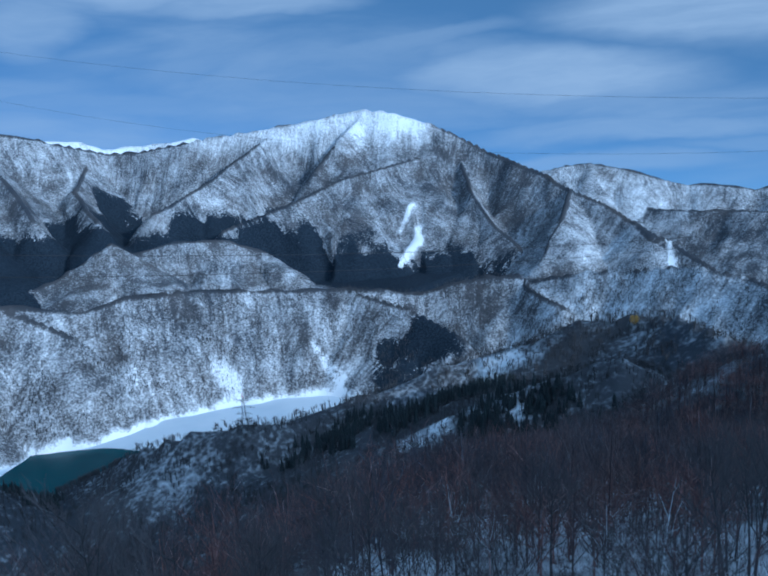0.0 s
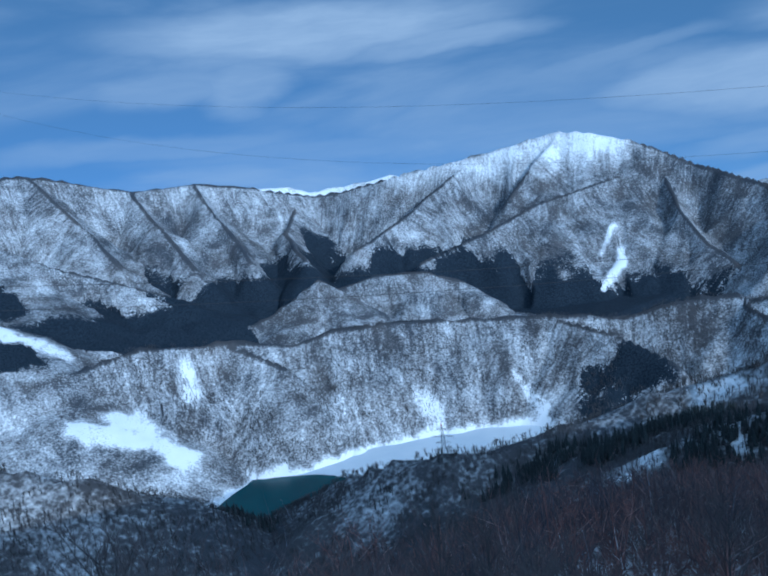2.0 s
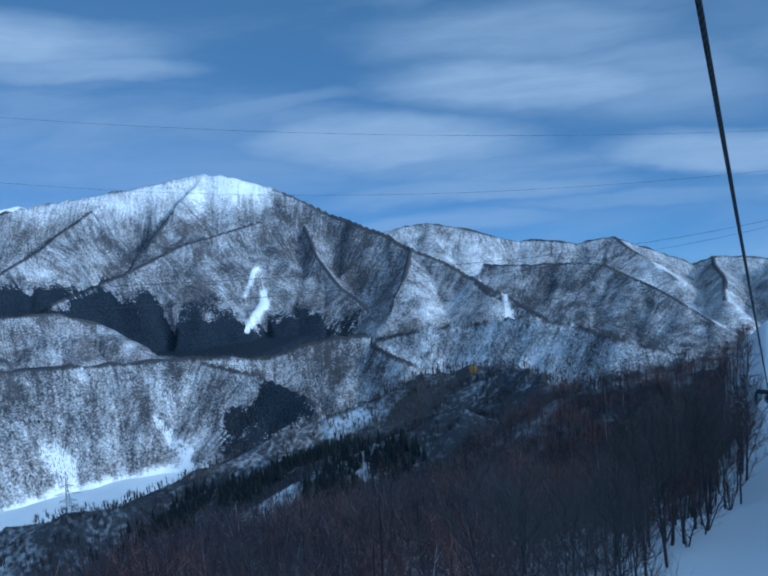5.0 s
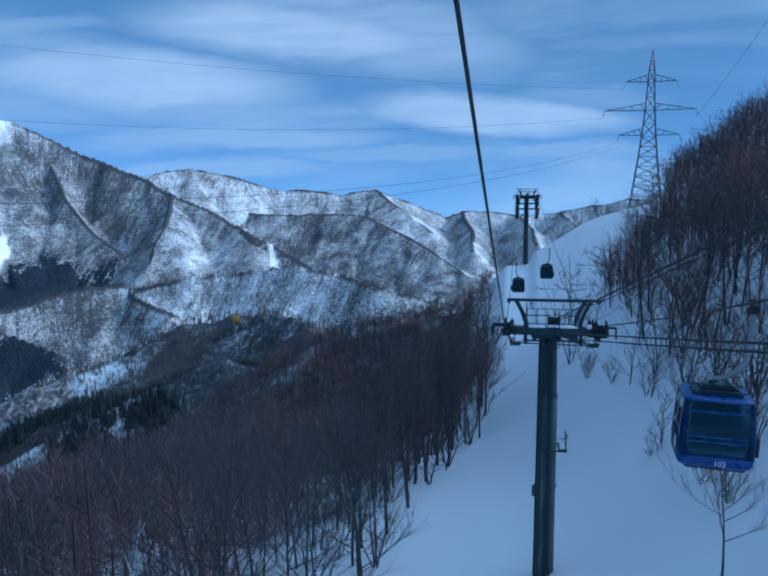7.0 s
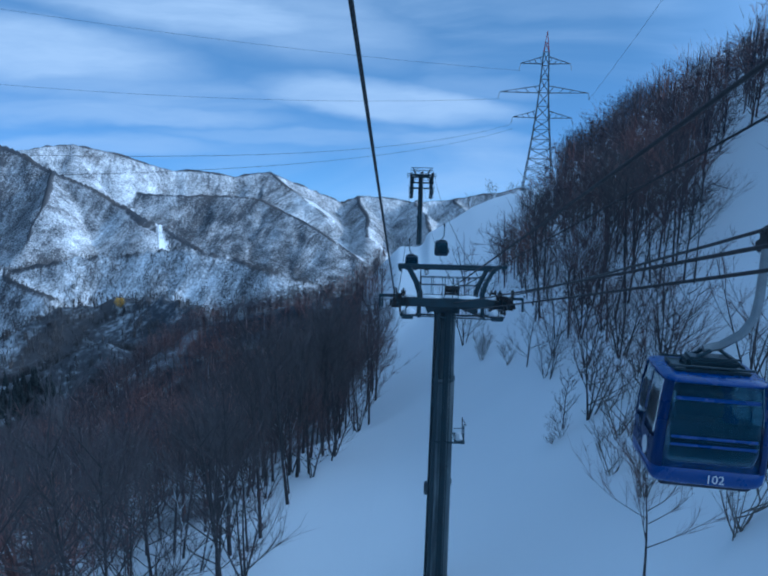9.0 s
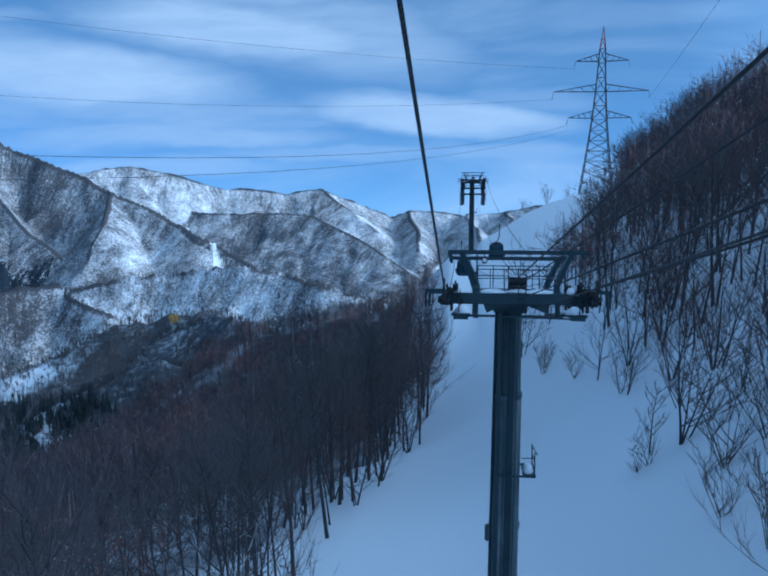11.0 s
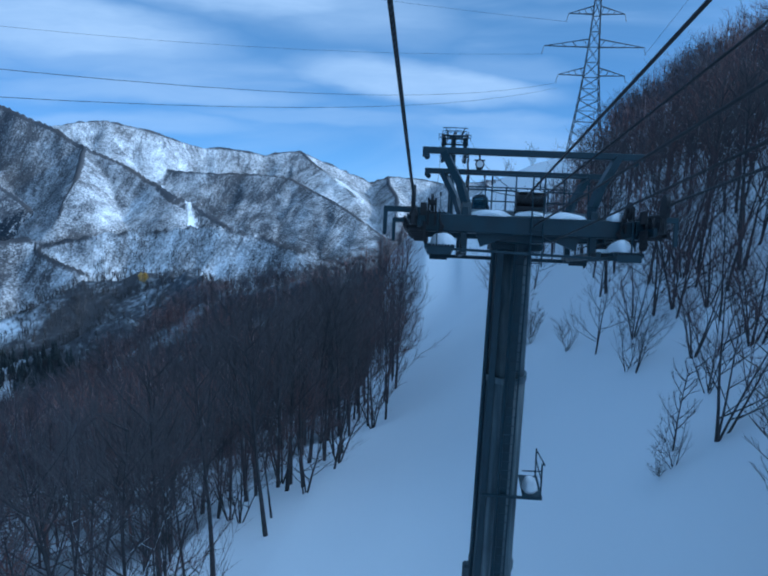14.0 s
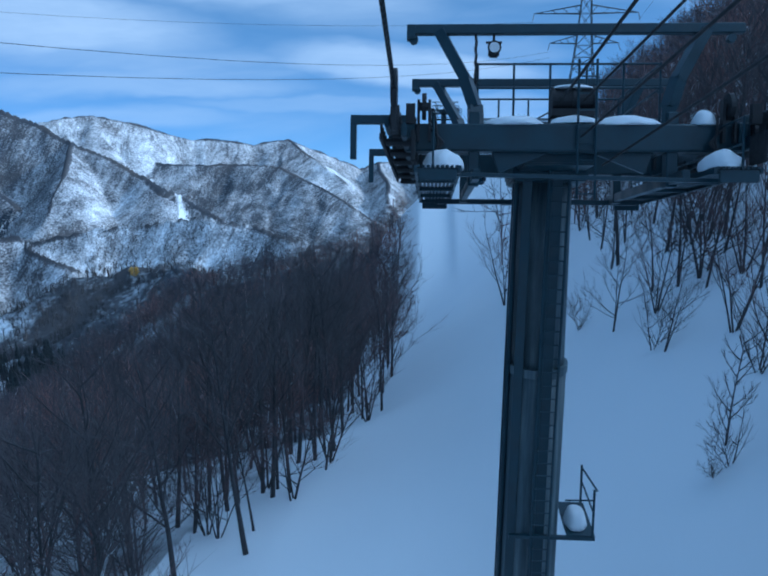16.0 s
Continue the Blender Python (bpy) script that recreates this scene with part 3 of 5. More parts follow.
def build_ground():
    az = np.concatenate([np.arange(-180, -92, 3.0), np.arange(-92, 32, 0.16), np.arange(32, 180, 3.0)])
    rad = np.concatenate([[0.0], np.geomspace(8, 2000, 220), np.arange(2020, 4960, 19.5)])
    A, R = np.meshgrid(np.radians(az), rad)
    X, Y = np.sin(A) * R - 2.7, np.cos(A) * R - 66
    Z, floor, owner, r, along, down = land(X.ravel(), Y.ravel())
    Z = np.maximum(Z, floor)
    verts = np.stack([X.ravel(), Y.ravel(), Z], 1)
    nr, na = len(rad), len(az)
    i = np.arange(nr - 1)[:, None] * na + np.arange(na)[None]
    j = np.arange(nr - 1)[:, None] * na + (np.arange(na)[None] + 1) % na
    quads = np.stack([i, i + na, j + na, j], -1).reshape(-1, 4)
    me = bpy.data.meshes.new("ground")
    me.vertices.add(len(verts))
    me.vertices.foreach_set("co", verts.ravel())
    me.loops.add(quads.size)
    me.loops.foreach_set("vertex_index", quads.ravel())
    me.polygons.add(len(quads))
    me.polygons.foreach_set("loop_start", np.arange(0, quads.size, 4))
    me.polygons.foreach_set("loop_total", np.full(len(quads), 4))
    me.update(calc_edges=True)
    me.polygons.foreach_set("use_smooth", np.ones(len(quads), bool))
    # how much forest stands where
    x, y = X.ravel(), Y.ravel()
    names = ["own"] + [q[0] for q in RIDGES]
    is_own = (owner == 0) & (r < 1200)
    woods = 0.60 + 0.26 * fbm(x, y, 420, 3, 4.4) + 0.28 * fbm(x, y, 120, 4, 5.1, 0.65)
    woods = woods + (0.22 * fbm(along, down * 0.16, 30, 3, 2.4, 0.6) - 0.02) * np.clip((r - 1500) / 500, 0, 1) * np.where(r > 3600, 0.55, 1.0)
    summit = np.exp(-(np.hypot(x + 2790, y - 3209) / 1050) ** 2)
    woods = woods - np.clip((Z + 50) / 150, 0, 1) * (0.10 + 0.52 * summit)            # thins towards the summits
    woods = woods - np.clip((LAKE_Z + 21 + 20 * fbm(x, y, 70, 3, 8.1) - Z) / 12, 0, 1) * (r > 1500)
    for name, v in (("white_range", -0.6), ("near_ridge", 0.02), ("near_shelf", 0.12), ("left_hill", -0.1), ("lake_hill", 0.0), ("lake_hill_east", -0.15), ("snow_rib", -0.22), ("bright_spur", -0.04), ("east_range", -0.28), ("east_rib", -0.22), ("east_rib_b", -0.2), ("east_rib_c", -0.2), ("east_rib_d", -0.2), ("east_spur", 0.05)):
        woods = np.where(owner == names.index(name), woods + v, woods)
    woods = np.where(np.isin(owner, [names.index("near_ridge"), names.index("near_shelf"), names.index("left_hill")]), woods + np.where(y > 400, 0.18, 0.09) + 0.4 * fbm(x, y, 55, 3, 6.6, 0.6), woods)
    for x0, y0, x1, y1, wide in CLEARINGS:
        dx, dy = x1 - x0, y1 - y0
        t = np.clip(((x - x0) * dx + (y - y0) * dy) / (dx * dx + dy * dy + 1e-6), 0, 1)
        d = np.hypot(x - x0 - t * dx, y - y0 - t * dy) + 1.1 * wide * fbm(x, y, 45, 3, 1.2)
        woods = woods - 0.8 * np.clip(1.5 - d / wide, 0, 1)
    below = is_own & (-x > np.interp(y, CREST_Y, CREST_X) - 4)
    woods = np.where(below, 0.56 + 0.6 * fbm(x, y, 40, 4, 3.6, 0.65), np.where(is_own, np.where(-x > np.interp(y, EDGE_Y, EDGE_X) + 6, np.clip(0.05 + 0.010 * (y - 20), 0.0, 0.85) + 0.4 * fbm(x, y, 9, 3, 1.6), -0.6), woods))
    edge = 80 * fbm(x, y, 190, 4, 7.7, 0.65) + 110 * fbm(along, down * 0.12, 70, 3, 5.7, 0.6) + 50 * fbm(x, y, 700, 2, 2.9)
    bare = np.isin(owner, [names.index(q) for q in ("knoll", "low_hill", "east_range", "east_spur", "east_rib", "east_rib_b", "east_rib_c", "east_rib_d", "white_range", "snow_rib")])
    firs = np.where((r > 2900) & ~bare, 0.5 + np.clip((np.interp(x, (-3500, -2700, -2350, -1900), (-300, -330, -440, -520)) - Z + edge) / 110, -1.2, 0.5) - np.clip((x + 1900) / 500, 0, 2), -1.0)
    for x0, y0, wide in FIR_STANDS:
        d = np.hypot(x - x0, y - y0) + 1.2 * wide * fbm(x, y, 90, 3, 3.8)
        firs = np.maximum(firs, 0.5 + np.clip(1 - d / wide, -1.5, 0.6))
    firs = np.where(is_own | (woods < 0.0), -1.0, firs)
    # the near slopes carry no fall lines
    close = r < 1400
    along, down = np.where(close, x * 1.4, along), np.where(close, 900.0 + y * 5.0, down)
    for key, v in (("woods", woods), ("firs", firs), ("along", along), ("down", down)):
        at = me.attributes.new(key, "FLOAT", "POINT")
        at.data.foreach_set("value", v.astype(np.float32))
    me.materials.append(TERRAIN)
    tagged(new("ground", me), "snowy wooded mountains and valley with bare forest", "ground", kind="structure")


build_ground()


def build_lake():
    """Ice and open water, with shores that wander."""
    rng = random.Random(4)
    for name, mat, label, pts, lift in (
            ("lake_ice", ICE, "frozen lake arm under windblown snow", [(-1900, 560), (-2300, 700), (-2300, 1000), (-2100, 1400), (-1700, 1800), (-1300, 1900), (-1100, 1500), (-1500, 900)], 0.0),
            ("lake_water", WATER, "open teal lake water beside the ice", [(-1500, 500), (-1960, 600), (-2150, 780), (-2110, 860), (-1985, 985), (-1840, 1050), (-1700, 1010), (-1500, 900), (-1300, 800)], 1.0)):
        ring = []
        for p, q in zip(pts, pts[1:] + pts[:1]):
            for k in range(10):
                f = k / 10
                w = 16 * noise.noise(Vector((p[0] + f * 90, p[1] * 0.1, f * 7)))
                ring.append((p[0] + (q[0] - p[0]) * f + w, p[1] + (q[1] - p[1]) * f + w))
        bm = bmesh.new()
        bm.faces.new([bm.verts.new((x, y, LAKE_Z + lift)) for x, y in reversed(ring)])
        bmesh.ops.triangulate(bm, faces=bm.faces)
        for f in bm.faces:
            if f.normal.z < 0:
                f.normal_flip()
        tagged(part(name, bm, mat, None), label, "lake", kind="structure")


build_lake()

# ---- bare trees ----


class Spikes:
    """Collects tapered limbs as plain vertex and face lists."""

    def __init__(self):
        self.v, self.f = [], []

    def limb(self, pts, radii, sides):
        rings = []
        for k, p in enumerate(pts):
            d = (pts[min(k + 1, len(pts) - 1)] - pts[max(k - 1, 0)]).normalized()
            u = d.cross(Vector((0.31, 0.95, 0.12))).normalized()
            w = d.cross(u)
            ring = []
            for s in range(sides):
                a = 2 * math.pi * s / sides
                ring.append(len(self.v))
                self.v.append(p + (u * math.cos(a) + w * math.sin(a)) * radii[k])
            rings.append(ring)
        for r0, r1 in zip(rings[:-1], rings[1:]):
            for s in range(sides):
                t = (s + 1) % sides
                self.f.append((r0[s], r0[t], r1[t], r1[s]))

    def spike(self, a, b, r, sides=3):
        d = (b - a).normalized()
        u = d.cross(Vector((0.31, 0.95, 0.12))).normalized()
        w = d.cross(u)
        base = len(self.v)
        for s in range(sides):
            g = 2 * math.pi * s / sides
            self.v.append(a + (u * math.cos(g) + w * math.sin(g)) * r)
        self.v.append(b)
        for s in range(sides):
            self.f.append((base + s, base + (s + 1) % sides, base + sides))


def bent(rng, start, way, length, steps, rise, wild):
    pts, d = [start.copy()], way.normalized()
    for _ in range(steps):
        d = (d + Vector((rng.uniform(-wild, wild), rng.uniform(-wild, wild), rise + rng.uniform(-wild, wild) * 0.5))).normalized()
        pts.append(pts[-1] + d * (length / steps))
    return pts


def grow(seed, tall, first=0.3, limbs=14, subs=6, twigs=7, lean=0.06, thick=1.0, spread=0.58, forks=1, fine_wood=1.0, splay=0.24, up=0.35):
    """A bare broadleaf tree: wood (trunk and limbs) and the fine twigs of its crown."""
    rng = random.Random(seed)
    wood, fine = Spikes(), Spikes()
    stems = []
    for k in range(forks):
        tilt = lean if forks == 1 else splay
        way = Vector((rng.uniform(-tilt, tilt), rng.uniform(-tilt, tilt), 1))
        t = tall * (1 if k == 0 else rng.uniform(0.75, 0.95))
        pts = bent(rng, Vector((rng.uniform(-.1, .1) * (k > 0), rng.uniform(-.1, .1) * (k > 0), -0.6)), way, t + 0.6, 9, 0.02, 0.045)
        r0 = (0.008 * tall + 0.03) * thick * (1 if k == 0 else 0.75)
        radii = [r0 * (1 - 0.93 * (i / 9) ** 0.9) for i in range(10)]
        wood.limb(pts, radii, 7)
        stems.append((pts, radii, t))
    for pts, radii, t in stems:
        count = max(5, limbs // forks)
        for b in range(count):
            f = first + (0.97 - first) * (b + rng.uniform(0, 0.9)) / count
            x = f * 9
            i = min(int(x), 8)
            start = pts[i].lerp(pts[i + 1], x - i)
            ang = b * 2.4 + rng.uniform(-0.5, 0.5)
            out = rng.uniform(0.85, 1.35)
            way = Vector((math.cos(ang) * out, math.sin(ang) * out, rng.uniform(up, up + 0.65)))
            length = t * spread * (1.05 - 0.72 * (f - first) / (1 - first)) * rng.uniform(0.65, 1.1)
            limb = bent(rng, start, way, length, 4, 0.10, 0.13)
            r = max(0.035, radii[i] * 0.52)
            wood.limb(limb, [r * (1 - 0.2 * q) for q in range(5)], 4)
            for s in range(subs):
                g = 0.25 + 0.75 * (s + rng.random()) / subs
                y = g * 4
                j = min(int(y), 3)
                at = limb[j].lerp(limb[j + 1], y - j)
                axis = (limb[j + 1] - limb[j]).normalized()
                side = Vector((rng.uniform(-1, 1), rng.uniform(-1, 1), rng.uniform(-0.2, 0.9)))
                sub = bent(rng, at, axis * 0.8 + side * 0.8, length * rng.uniform(0.28, 0.5), 2, 0.10, 0.2)
                fine.limb(sub, [r * 0.40, r * 0.28, r * 0.14], 3)
                for w in range(twigs):
                    h = rng.uniform(0.15, 1.0) * 2
                    q = min(int(h), 1)
                    a2 = sub[q].lerp(sub[q + 1], h - q)
                    d = (sub[q + 1] - sub[q]).normalized() + Vector((rng.uniform(-1, 1), rng.uniform(-1, 1), rng.uniform(-0.3, 0.9))) * 0.75
                    fine.spike(a2, a2 + d.normalized() * length * rng.uniform(0.14, 0.34), max(0.009, r * 0.15) * fine_wood)
    return wood, fine


TREE_LABELS = {"old": "gnarled old beech with snow on its limbs", "tall": "tall bare beech tree standing in deep snow", "young": "bare shrub of several stems in deep snow", "slim": "slim single-stemmed young tree in snow", "fork": "bare tree forking near its foot in snow"}
tree_kinds = []
for k, (tall, kind, opts) in enumerate([
        (12.5, "tall", dict(first=0.44, up=0.95, spread=0.46, twigs=9)), (13.5, "tall", dict(first=0.5, limbs=16, up=1.0, spread=0.44, twigs=9)), (11, "tall", dict(first=0.34, spread=0.55, up=0.6, twigs=9)), (13, "tall", dict(first=0.45, spread=0.46, thick=1.3, up=0.9, twigs=9)),
        (11, "fork", dict(first=0.2, forks=2, limbs=16)), (10, "fork", dict(first=0.14, forks=4, limbs=28, subs=5, splay=0.34, up=0.6)),
        (6.5, "young", dict(first=0.12, limbs=26, subs=5, twigs=7, spread=0.5, forks=4, splay=0.5, up=0.7, fine_wood=0.7, thick=0.8)), (5, "young", dict(first=0.10, limbs=24, subs=5, twigs=7, spread=0.55, forks=5, splay=0.75, up=0.75, fine_wood=0.6, thick=0.7)), (5, "slim", dict(first=0.22, limbs=14, subs=5, twigs=6, spread=0.42, up=0.6, fine_wood=0.7)),
        (10, "old", dict(first=0.3, forks=3, limbs=15, subs=5, twigs=7, spread=0.45, splay=0.4, up=0.5, thick=1.5))]):
    wood, fine = grow(40 + k, tall, **opts)
    ob = empty("tree", pose(0, 0, -500), TREE_LABELS[kind], "tree", "bare trees beside the ski run")
    mesh_object("trunk", wood.v, wood.f, BARK_PALE if k == 7 else SNOWY_BARK if k == 9 else BARK, ob, "", True)
    mesh_object("crown", fine.v, fine.f, TWIG_RED if k in (2, 5) else TWIG, ob, "fine brown twigs")
    tree_kinds.append([ob, False])


def plant(k, x, y, turn, size, dip=0.0, lean=(0, 0)):
    m = pose(x, y, ground_z(x, y) - dip, lean[0], lean[1], turn) @ Matrix.Scale(size, 4)
    ob, used = tree_kinds[k]
    if not used:
        tree_kinds[k][1] = True
        ob.matrix_world = m
        return ob
    made = copy_thing(ob, m)
    made.scale = (size, size, size)
    return made


def merged(name, spots, kinds, mat, label, category):
    """One mesh of many alike plants: spots hold x, y, z, turn, size, kind."""
    vs, fs, base = [], [], 0
    protos = []
    for s in kinds:
        v = np.array([tuple(p) for p in s.v])
        q = np.array([f if len(f) == 3 else (f[0], f[1], f[2]) for f in s.f] + [(f[0], f[2], f[3]) for f in s.f if len(f) == 4])
        protos.append((v, q))
    for x, y, z, turn, size, k in spots:
        v, q = protos[int(k)]
        c, s = math.cos(turn) * size, math.sin(turn) * size
        out = np.empty_like(v)
        out[:, 0] = v[:, 0] * c - v[:, 1] * s + x
        out[:, 1] = v[:, 0] * s + v[:, 1] * c + y
        out[:, 2] = v[:, 2] * size + z
        vs.append(out)
        fs.append(q + base)
        base += len(v)
    verts, tris = np.concatenate(vs), np.concatenate(fs)
    me = bpy.data.meshes.new(name)
    me.vertices.add(len(verts))
    me.vertices.foreach_set("co", verts.ravel())
    me.loops.add(tris.size)
    me.loops.foreach_set("vertex_index", tris.ravel())
    me.polygons.add(len(tris))
    me.polygons.foreach_set("loop_start", np.arange(0, tris.size, 3))
    me.polygons.foreach_set("loop_total", np.full(len(tris), 3))
    me.update(calc_edges=True)
    me.materials.append(mat)
    return tagged(new(name, me), label, category, kind="stuff")


def small_tree(seed, tall, limbs, twigs, thick, fine=0.03):
    """A whole tree in few faces: a domed crown of ascending limbs and twigs."""
    rng = random.Random(seed)
    s = Spikes()
    top = Vector((rng.uniform(-.05, .05) * tall, rng.uniform(-.05, .05) * tall, tall))
    if twigs:
        s.limb([Vector((0, 0, -0.5)), top * 0.45, top * 0.9], [thick * 0.65, thick * 0.5, thick * 0.2], 3)
    else:
        s.spike(Vector((0, 0, -0.5)), top * 0.95, thick)
    for b in range(limbs):
        f = 0.14 + 0.46 * (b + rng.random()) / limbs
        a = b * 2.4 + rng.uniform(-.5, .5)
        p = top * f
        # the limbs climb like a brush and end on an uneven dome
        lift = rng.uniform(-0.45, 1.3)
        q = Vector((math.cos(a) * math.cos(lift) * 0.43, math.sin(a) * math.cos(lift) * 0.43, 0.62 + 0.37 * math.sin(lift))) * tall * rng.uniform(0.84, 1.07)
        s.spike(p, q, thick * 0.36)
        d = (q - p)
        for t in range(twigs):
            u = p + d * rng.uniform(0.3, 1.0)
            e = (d.normalized() * 0.7 + Vector((rng.uniform(-1, 1), rng.uniform(-1, 1), rng.uniform(-0.1, 0.9)))).normalized()
            s.spike(u, u + e * tall * rng.uniform(0.10, 0.22), fine)
    return s


def plant_woods():
    rng = random.Random(7)
    spots = []
    # wooded shoulder below the run: a loose grid from its edge to the brow
    for iy in range(-24, 74):
        for ix in range(0, 29):
            y = iy * 3.8 + rng.uniform(-1.8, 1.8)
            xc = float(np.interp(y, CREST_Y, CREST_X))
            edge = float(np.interp(y, EDGE_Y, EDGE_X)) + 0.5 * math.sin(y * 0.37)
            x = -(edge + ix * 3.8 + rng.uniform(-0.4 if ix == 0 else -1.8, 1.8))
            if min(math.hypot(x - p, y - q) for p, q in ((-26, -24), (-24, -17), (-19.5, -29), (-35, -25))) < 4.5:
                continue
            if -x > xc + 22 or y < -90 or rng.random() < ((0.32 if y < 4 else 0.17) if ix < 4 else 0.06):
                continue
            spots.append((x, y, ix))
    # more stems along the open edge
    for _ in range(16):
        y = rng.uniform(10, 85)
        spots.append((-(float(np.interp(y, EDGE_Y, EDGE_X)) + rng.uniform(0.3, 7)), y, 1))
    for _ in range(600):
        y = rng.uniform(70, 250)
        spots.append((-rng.uniform(11, float(np.interp(y, CREST_Y, CREST_X)) + 18), y, 20))
    # steep hill above the run, open along its foot
    for iy in range(-16, 60):
        for ix in range(0, 17):
            y = iy * 4.3 + rng.uniform(-1.8, 1.8)
            x = 8.5 + ix * 3.9 + rng.uniform(-1.8, 1.8)
            if (x > 14 and y < -52) or abs(x - 17 - (y + 3) * 0.38) < 4.2 and -20 < y < 72:
                continue
            chance = (0.0 if y < 48 else 0.1 if y < 66 else 0.4) if ix < 2 else 0.85 if ix < 5 else 0.97
            if x > 21 + (y + 3) * 0.38 and y < 60:
                chance *= 0.6
            if y > 105 and x < 20 + (y - 105) * 0.26:
                chance *= 0.03
            if y < 0 and ix < 4:
                chance *= 0.5
            if rng.random() > chance * 0.8:
                continue
            if math.hypot(x - 36, y - 199) < 9:
                continue
            spots.append((x, y, 50 + ix))
    # the stand is closer towards the far end of the hill
    for _ in range(110):
        y = rng.uniform(32, 118)
        x = rng.uniform(15 + max(0, y - 105) * 0.26, 50)
        if abs(x - 17 - (y + 3) * 0.38) > 4.2:
            spots.append((x, y, 60))
    xs, ys = np.array([s[0] for s in spots]), np.array([s[1] for s in spots])
    zs, _, _ = height(xs, ys)
    near, far = [], []
    for (x, y, ix), z in zip(spots, zs):
        left = ix < 50
        close = (left and ix < 3 and -62 < y < 92) or (left and ix < 8 and -70 < y < -20) or (not left and x < 26 and -25 < y < 84)
        (near if close else far).append((x, y, float(z), left, ix))
    for x, y, z, left, ix in near:
        if left:
            k = rng.choice([0, 1, 2, 3, 3, 4, 5, 0, 1])
        else:
            k = rng.choice([0, 4, 2, 5, 4, 5, 6, 5, 7, 6] if ix < 53 else [0, 1, 3, 4, 5, 2])
        size = rng.uniform(0.72, 1.2)
        if left and y > 35:
            size *= 1.25
        if left and y < 0:
            size *= 0.95 if y > -25 else 0.82      # lower growth along the upper run
        plant(k, x, y, rng.uniform(0, 360), size, 0.15, (rng.uniform(-4, 4), rng.uniform(-4, 4) + (0 if left else -3)))
    kinds = [small_tree(300 + i, t, 12, 7, 0.17, 0.030) for i, t in enumerate((9, 11, 10, 12, 8.5))]
    kinds += [small_tree(310 + i, t, 14, 15, 0.17, 0.019) for i, t in enumerate((9, 11, 10, 12, 8.5))]
    for name, side, label in (("woods_below_run", True, "dense bare brown woods below the ski run"), ("woods_above_run", False, "bare woods on the steep snowy hill")):
        rows = [(x, y, z, rng.uniform(0, 6.28), rng.uniform(0.75, 1.4) * (float(np.interp(y, (-30, -10, 60, 140, 170, 195, 215), (0.8, 1, 1, 0.95, 0.66, 0.42, 0.3))) if left else 1.05), rng.randrange(5) + (5 if (y < 75 and abs(x) < 62) else 0)) for x, y, z, left, ix in far if left == side]
        merged(name, rows, kinds, CROWN, label, "woods")


plant_woods()
# old trees below the upper run
for x, y, size in ((-26, -24, 1.0), (-24, -17, 1.05), (-19.5, -29, 1.0), (-35, -25, 0.95), (-44, -18, 0.95), (-61, -8, 1.0), (-27, 1, 1.0), (-18, 9, 0.9), (-20, 60, 1.1), (-33, 75, 1.15)):
    plant(9, x, y, 50 * x, size, 0.2, (3 * math.sin(x), 3 * math.cos(y)))
# trees along the foot of the hill above the run
for k, x, y, size, lean in ((8, 10.5, 15.6, 1.0, (0, 0)), (5, 12.2, 14.2, 0.95, (0, 8)), (6, 11.8, 31.0, 0.7, (0, -10)), (4, 11.2, 39.0, 0.7, (0, 0)), (6, 8.2, 58.0, 0.75, (0, 0)),
                            (5, 16.6, 22.5, 0.9, (0, 5)), (7, 11.1, 3.0, 0.8, (0, -10)), (2, 8.9, -10.6, 0.72, (0, 0)), (7, 13.2, -9.9, 1.1, (0, -14)), (6, 10.1, 14.0, 0.5, (0, -18)),
                            (7, 7.8, 55.4, 0.8, (0, 0)), (6, 17.6, -2.5, 1.0, (0, -20)), (7, 15.9, 184.0, 1.0, (0, 0)), (6, 21.4, 180.0, 1.0, (0, 0)), (5, 13.6, 37.0, 0.75, (0, 0)),
                            (4, 12.0, 29.5, 0.55, (0, -8)), (4, 16.1, 35.0, 0.8, (0, 0)), (7, 9.4, 14.0, 0.35, (0, -35)), (6, 15.0, 8.0, 0.9, (0, -12)), (5, 14.6, 26.0, 0.8, (0, -4)), (7, 10.0, 45.0, 0.7, (0, -10)),
                            (5, 14.5, 4.0, 0.8, (0, -6)), (7, 12.8, 8.0, 1.2, (0, -8)), (4, 16.0, 10.0, 0.85, (0, 0)), (5, 17.5, 14.0, 0.95, (0, 4)), (5, 19.0, 3.0, 0.95, (0, 0)), (6, 13.5, 20.0, 0.9, (0, -6)), (7, 11.5, -2.0, 1.0, (0, -6))):
    plant(k, x, y, 40 * k + 10 * y, size, 0.1, lean)


